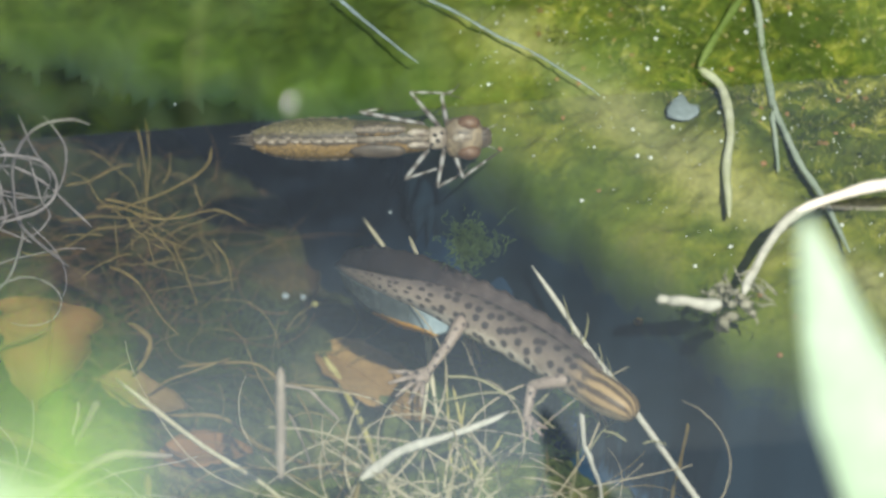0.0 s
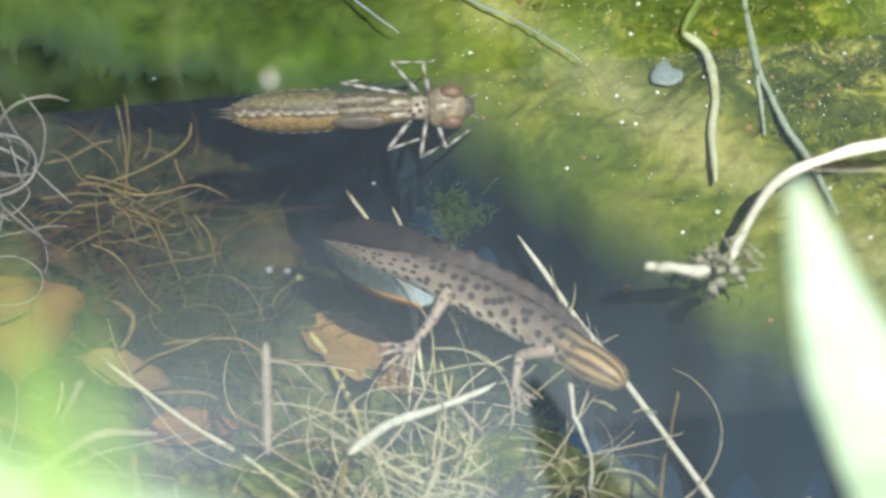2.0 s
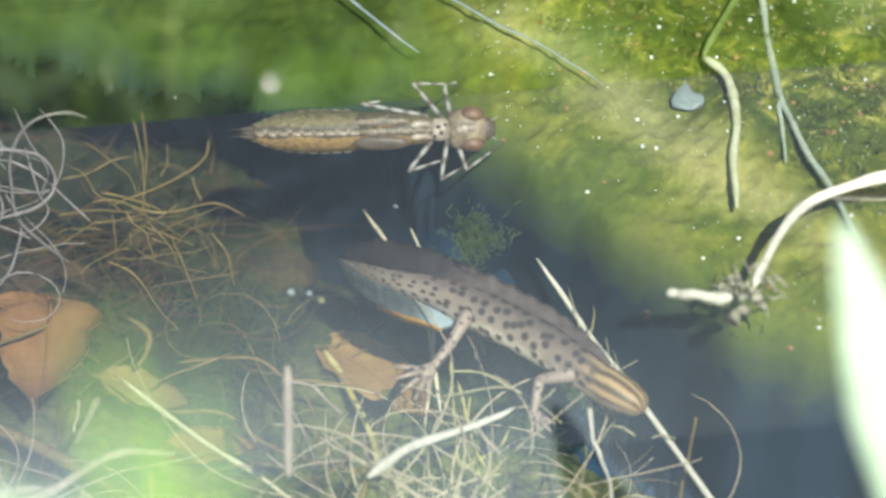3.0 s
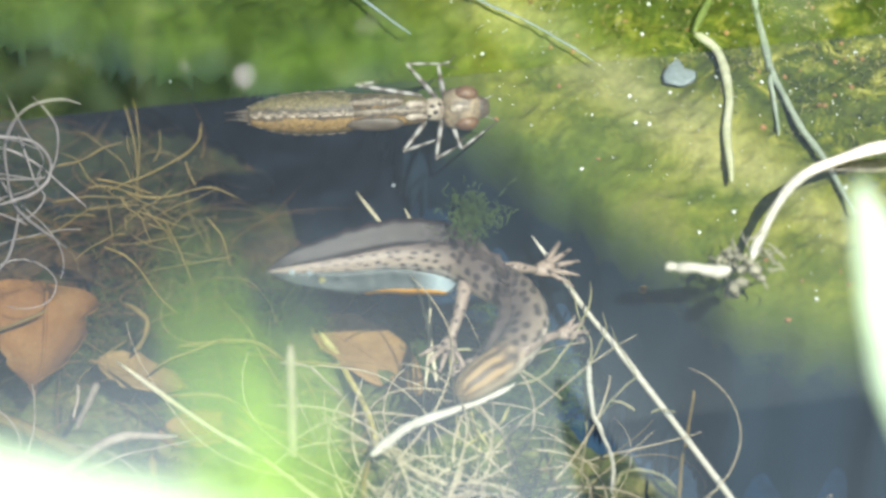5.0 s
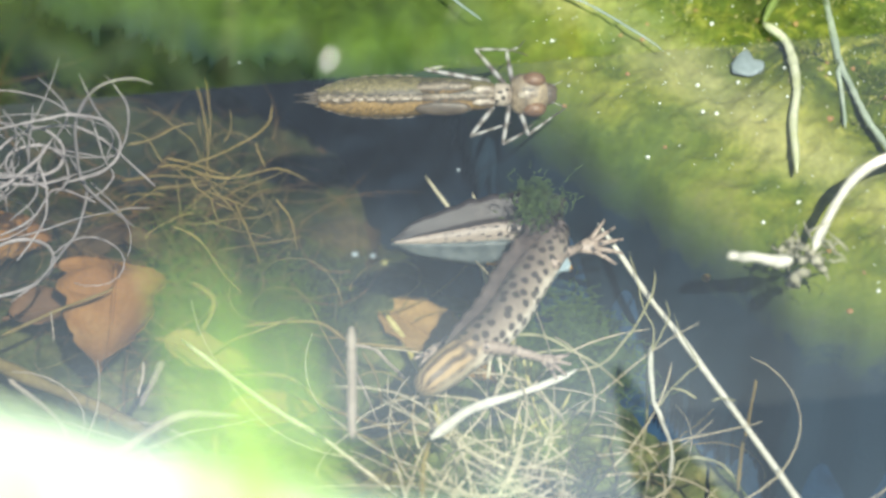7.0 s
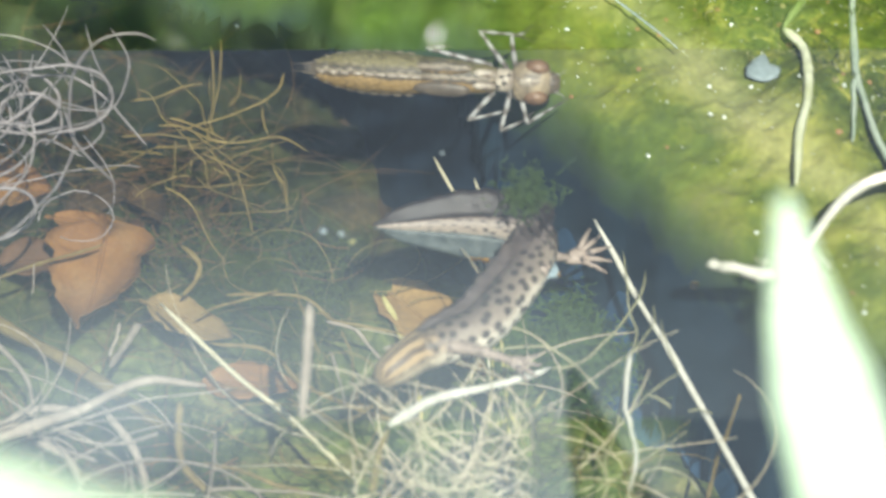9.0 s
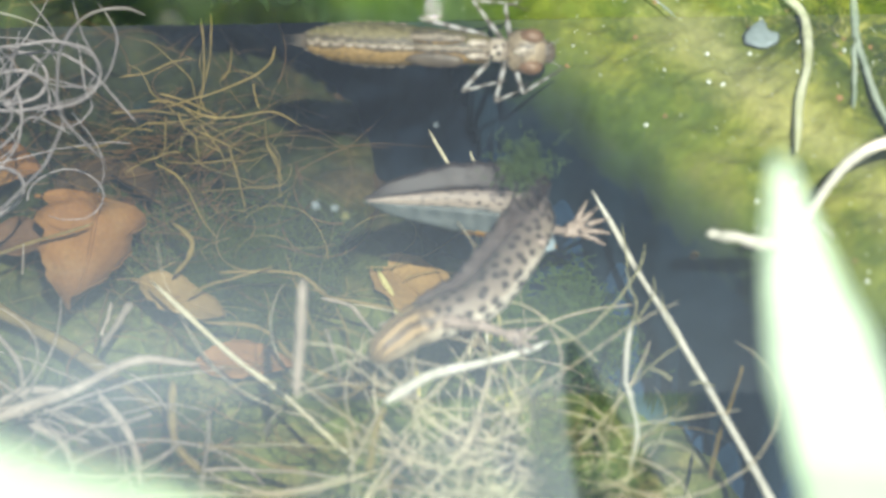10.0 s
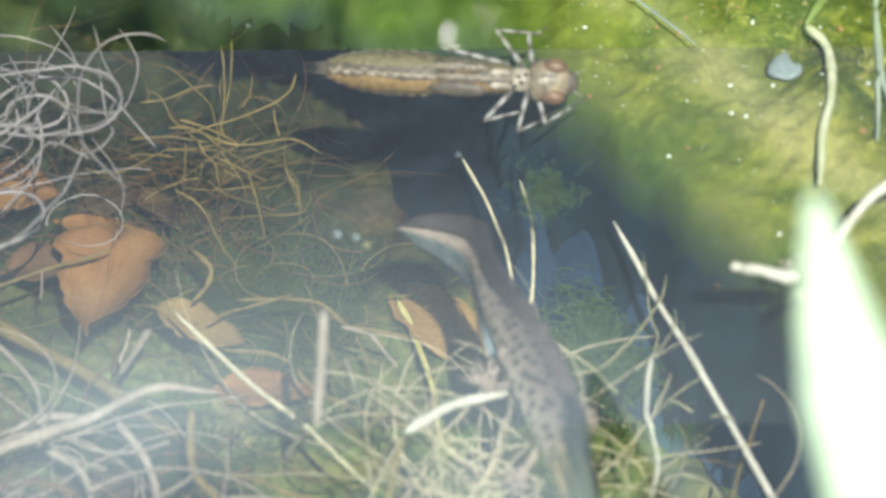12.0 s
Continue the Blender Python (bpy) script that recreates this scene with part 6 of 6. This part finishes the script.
def newt_pose(t, spine, lean=(-0.80, 0.62, 0.58), tail_lean=(0, 0.7, 0.9), **limbs):
    """Lays the animal along a line from snout to tail tip, in millimetres, at t seconds. limbs: wrist and toe of each leg that is seen."""
    line = catmull(spine, 12)

    gaps = np.r_[0, np.cumsum(np.linalg.norm(np.diff(line, axis=0), axis=1))]
    end = line[-1] - line[-4]
    line = np.vstack([line, line[-1] + end / np.linalg.norm(end) * 40])
    gaps = np.r_[gaps, gaps[-1] + 40]

    def at(s):
        return Vector([float(np.interp(s, gaps, line[:, k])) for k in range(3)])

    def frame_at(s, reach=2.2):
        ahead = (at(max(s - reach, 0)) - at(s + reach)).normalized()
        up = Vector(lean).lerp(Vector(tail_lean), min(max((s - 30) / 20, 0), 1))
        across = up.cross(ahead).normalized()
        return at(s), ahead, across, ahead.cross(across)

    def placed(origin, x, y, z):
        m = Matrix((x, y, z)).transposed().to_4x4()
        m.translation = origin * MM
        return m

    base = at(25.0)
    NEWT_BASE.append((t, pose(*(base * MM))))
    for ob, s in NEWT_PIECES:
        p, x, y, z = frame_at(s, 5.0 if s < HEAD_END else 3.5)
        NEWT_ROWS.setdefault(ob, []).append((t, placed(p - base, x, y, z)))
    for key, pieces in NEWT_LEGS.items():
        s = 13.5 if key[0] == "f" else 37.0
        side = 1 if key[1] == "l" else -1
        p, x, y, z = frame_at(s)
        hip = p + y * side * profile(HALF_WIDTH, s) * 0.75 - z * profile(HALF_HEIGHT, s) * 0.35
        if key in limbs:
            wrist, tip = Vector(limbs[key][0]), Vector(limbs[key][1])
        else:
            wrist = hip + y * side * 6.5 - x * (3.0 if key[0] == "h" else -1.0) - z * 3.0
            tip = wrist + y * side * 3 + x * 1.5 - z
        toes, reach = tip - wrist, wrist - hip
        d = min(max(reach.length, 2.5), UPPER + LOWER - 0.05)
        way = reach.normalized()
        cosine = (UPPER**2 + d**2 - LOWER**2) / (2 * UPPER * d)
        bend = (z * 0.7 + x * (-0.6 if key[0] == "f" else 0.6)).normalized()
        bend = (bend - way * bend.dot(way)).normalized()
        knee = hip + way * UPPER * cosine + bend * UPPER * math.sqrt(max(0, 1 - cosine**2))
        wrist = hip + way * d
        for ob, a, b in zip(pieces, (hip, knee, wrist), (knee, wrist, wrist + toes)):
            u = (b - a).normalized()
            v = (Vector((0, -0.5, 0.85)) if ob is pieces[2] else z).cross(u)
            v = v.normalized() if v.length > 0.05 else y
            NEWT_ROWS.setdefault(ob, []).append((t, placed(a - base, u, v, u.cross(v))))


def motions():
    newt_pose(0, [(33.4, -37.4, -2), (26.9, -32.6, -2), (17.3, -23.5, -2), (7.5, -16, -2), (-1.4, -10.5, -2), (-9.4, -5, -4), (-16.6, 4.4, -10), (-22.3, 18, -20)], lean=(0.2, 0.75, 0.7), tail_lean=(0.1, 0.6, 0.8),
              fr=((14.4, -35, -6), (16.6, -41.2, -6)), hr=((-2.8, -25.4, -5), (-6.7, -29.5, -5)))
    newt_pose(3.1, [(33.4, -37.4, -2), (26.9, -32.6, -2), (17.3, -23.5, -2), (7.5, -16, -2), (-1.4, -10.5, -2), (-9.4, -5, -4), (-16.6, 4.4, -10), (-22.3, 18, -20)], lean=(0.2, 0.75, 0.7), tail_lean=(0.1, 0.6, 0.8),
              fr=((14.4, -35, -6), (16.6, -41.2, -6)), hr=((-2.8, -25.4, -5), (-6.7, -29.5, -5)))
    newt_pose(4, [(23.8, -45.4, -1), (24.4, -37.4, -1), (18.9, -26.7, -1), (9.5, -18.4, -1), (-0.1, -13.5, -1), (-8.9, -9.9, -1), (-17.7, -6.2, -1), (-24.6, -3.3, -1)], lean=(0.1, 0.7, 0.75),
              fr=((12.3, -37.1, -6), (12.6, -41.6, -6)), hr=((-4.3, -26.4, -5), (-8.3, -29.6, -5)))
    newt_pose(4.8, [(12.8, -38, -1), (17.7, -28.9, -1), (16, -20.1, -1), (8.8, -16.8, -1), (1.1, -13.5, -1), (-6.7, -8.9, -1), (-16.4, -5.4, -1), (-26.3, -2.3, -1)], lean=(0.1, 0.7, 0.75),
              fr=((9.5, -23.9, -6), (8.3, -29.2, -6)), hr=((-5.2, -25.7, -5), (-7.4, -32.3, -5)), fl=((22.5, -19.6, -6), (24.5, -18.3, -6)), hl=((13.9, -3.1, -5), (15.9, -1.8, -5)))
    newt_pose(5, [(0.7, -40, -1), (9, -33.2, -1), (13.5, -24.7, -1), (11.7, -17.2, -1), (6.5, -12.9, -1), (1.3, -8.8, -1), (-8.5, -7.5, -1), (-18.4, -9, -1), (-30.3, -10.2, -1)],
              fl=((21.9, -20.9, -6), (25.5, -19.6, -6)), hl=((16.2, -7.7, -5), (19.8, -6.7, -5)), hr=((0.2, -25.1, -5), (-1.5, -31.1, -5)), fr=((4.4, -28.3, -6), (2.4, -30.9, -6)))
    newt_pose(5.2, [(-8.7, -43.7, -1), (-1, -36.2, -1), (6.1, -27.3, -1), (9.8, -18, -1), (10.2, -10.5, -1), (6.3, -7.2, -1), (-2.1, -7.8, -1), (-11.1, -11.3, -1), (-23.9, -17.8, -1)],
              fl=((11.8, -31.5, -6), (13.6, -34.8, -6)), hl=((15.8, -7.4, -5), (19.8, -7.5, -5)), hr=((-0.5, -19.3, -5), (-1.7, -26, -5)), fr=((-1.5, -21, -6), (-3.5, -22.3, -6)))
    newt_pose(5.4, [(-12.7, -43.5, -1), (-5.2, -36, -1), (2.8, -26.9, -1), (8.5, -17.5, -1), (12.2, -9.3, -1), (11.4, -5.1, -1), (3.5, -5.7, -1), (-7.5, -8.3, -1), (-20.4, -13.9, -1)],
              fl=((7.8, -34.2, -6), (7.3, -38.8, -6)), hl=((14.6, -4.6, -5), (20.6, -2.4, -5)), fr=((-3.8, -18.6, -6), (-7.7, -19.9, -6)), hr=((6.8, 1.7, -5), (4.8, 1.8, -5)))
    newt_pose(5.6, [(-12.8, -41.4, -1), (-5.8, -35.2, -1), (2.2, -25.3, -1), (7.3, -16.6, -1), (12.3, -7, -1), (11.2, -3.5, -1), (2.8, -5.2, -1), (-8.2, -7.4, -1), (-20.6, -11.3, -1)],
              fl=((7.7, -32.7, -6), (6.3, -37.3, -6)), hl=((14.2, -4, -5), (20, -1.4, -5)), fr=((-4.5, -19.1, -6), (-7.9, -21.5, -6)), hr=((6, 2, -5), (4, 2, -5)))
    newt_pose(6.5, [(-16.2, -41.9, -1), (-8.5, -34.7, -1), (-1.6, -26.1, -1), (2.6, -17.3, -1), (7.3, -9, -1), (8.1, -4.5, -1), (1.7, -4.4, -1), (-9.2, -6.2, -1), (-19.1, -8, -1)],
              fl=((8.5, -32.1, -6), (11.8, -34.7, -6)), hl=((12.7, -4.7, -5), (16.7, -3.7, -5)), fr=((-12.3, -28, -6), (-13.3, -30.7, -6)), hr=((0.9, 1.2, -5), (-1.1, 1.2, -5)))
    newt_pose(9.5, [(-16.5, -44.3, -1), (-12.3, -38.8, -1), (-6.3, -34.6, -1), (-0.6, -30.4, -1), (3.2, -23.3, -1), (6.6, -15, -1), (8, -9.4, -1), (2.4, -7.2, -1), (-6.2, -7, -1), (-18, -8.5, -1)],
              fl=((9.1, -33.8, -6), (12.5, -35, -6)), hl=((12.4, -9.4, -5), (18.2, -6.2, -5)), fr=((-13, -30.1, -6), (-13.8, -32.1, -6)), hr=((1.4, -1, -5), (-0.5, -1.2, -5)))
    newt_pose(11.4, [(-16.8, -43.8, -1), (-12.6, -38.3, -1), (-6.7, -34.1, -1), (-1.1, -29.9, -1), (2.7, -23, -1), (6, -14.8, -1), (7.5, -9.4, -1), (1.9, -7.2, -1), (-6.6, -7, -1), (-18.4, -8.4, -1)],
              fl=((7.9, -32.5, -6), (11.2, -33.4, -6)), hl=((12.2, -9.6, -5), (18, -6.4, -5)), fr=((-13.4, -29.7, -6), (-14.1, -31.7, -6)), hr=((0.9, -1, -5), (-1, -1.2, -5)))
    newt_pose(11.6, [(2.2, -51.4, -1), (-0, -43.7, -1), (-3.7, -34, -1), (-4.8, -24.6, -1), (-1.7, -15.8, -1), (4.4, -9.9, -1), (6.5, -6, -1), (-1.5, -6.8, -1), (-11.7, -9.2, -1)],
              fl=((5.2, -28.4, -6), (8.7, -31.9, -6)), hl=((8.7, -14.8, -5), (12.4, -13.1, -5)), fr=((-10.2, -33.9, -6), (-13.6, -36.8, -6)), hr=((0.9, -1, -5), (-1, -1.2, -5)))
    newt_pose(11.7, [(12.3, -59.1, 0), (8, -51, 0), (0.5, -39.4, 0), (-4.9, -28.6, 0), (-6.2, -18.4, 0), (-3.6, -14.2, 0), (2, -13.4, 0), (9.5, -13.1, 0)], lean=(0.7, 0.6, 0.6),
              fl=((6, -25.7, -6), (8.9, -26.7, -6)), hl=((-0.6, -15.7, -5), (2.5, -18, -5)), fr=((-6.4, -33.4, -6), (-9.2, -33.7, -6)), hr=((-9.2, -24.4, -5), (-9.9, -27, -5)))
    newt_pose(11.8, [(14.7, -61.5, 0), (13.1, -57.7, 0), (5.1, -43.9, 0), (-2.5, -30.8, 0), (-7.6, -21.1, 0), (-9.3, -15.4, 0), (-4.5, -13.6, 0), (2.2, -15.5, 0), (11.8, -17.4, 0)], lean=(0.7, 0.6, 0.6),
              fl=((13.4, -36.3, -6), (11.2, -31.4, -6)), hl=((-0.3, -18.1, -5), (-1, -20.8, -5)), fr=((2.3, -47.4, -6), (0.7, -50, -6)), hr=((-10.1, -24.3, -5), (-11.9, -24.5, -5)))
    newt_pose(11.9, [(17.1, -69.7, 0), (14.4, -62.3, 0), (8, -49.6, 0), (1.9, -37.8, 0), (-3.7, -27, 0), (-9.6, -18.5, 0), (-16, -12, 0), (-10.7, -7.4, 0)], lean=(0.7, 0.6, 0.6),
              fl=((15.5, -38.5, -6), (12.6, -37.5, -6)), hl=((3.4, -26.7, -5), (2.5, -28, -5)), fr=((4.6, -51.9, -6), (3, -54.6, -6)), hr=((-4.4, -33.9, -5), (-4.9, -28.8, -5)))
    newt_pose(12, [(17, -69, 0), (10.9, -53, 0), (4.2, -37.5, 0), (-2.4, -24.4, 0), (-6.5, -14, 0), (-11.3, -10.9, 0), (-18.1, -9.4, 0), (-24.3, -8.7, 0)], lean=(0.7, 0.6, 0.6),
              fl=((16.8, -43.2, -6), (13.6, -37.3, -6)), hl=((3.1, -22.7, -5), (2.6, -27.9, -5)), fr=((5.9, -55.4, -6), (4.3, -58, -6)), hr=((-1, -39.7, -5), (-3.9, -33.7, -5)))
    # the low blade is lowered near the end to fit the camera's view
    walk(BLADES[1], [(0, pose(0, 0, 0)), (10.1, pose(0, 0, 0)), (10.9, pose(0, -0.007, -0.012)), (12, pose(0, -0.007, -0.012))])
    # the newt brushes the two thin stalks aside as it darts off
    for stalk, (dx, dz) in zip(STALKS, ((2.0, 1.2), (5.0, 0.6))):
        rest = stalk.matrix_basis.copy()
        moved = Matrix.Translation((dx * MM, 0, dz * MM)) @ rest
        walk(stalk, [(0, rest), (11.45, rest), (11.75, moved), (12, moved)])
    walk(NEWT, NEWT_BASE)
    for ob, rows in NEWT_ROWS.items():
        walk(ob, rows)


motions()
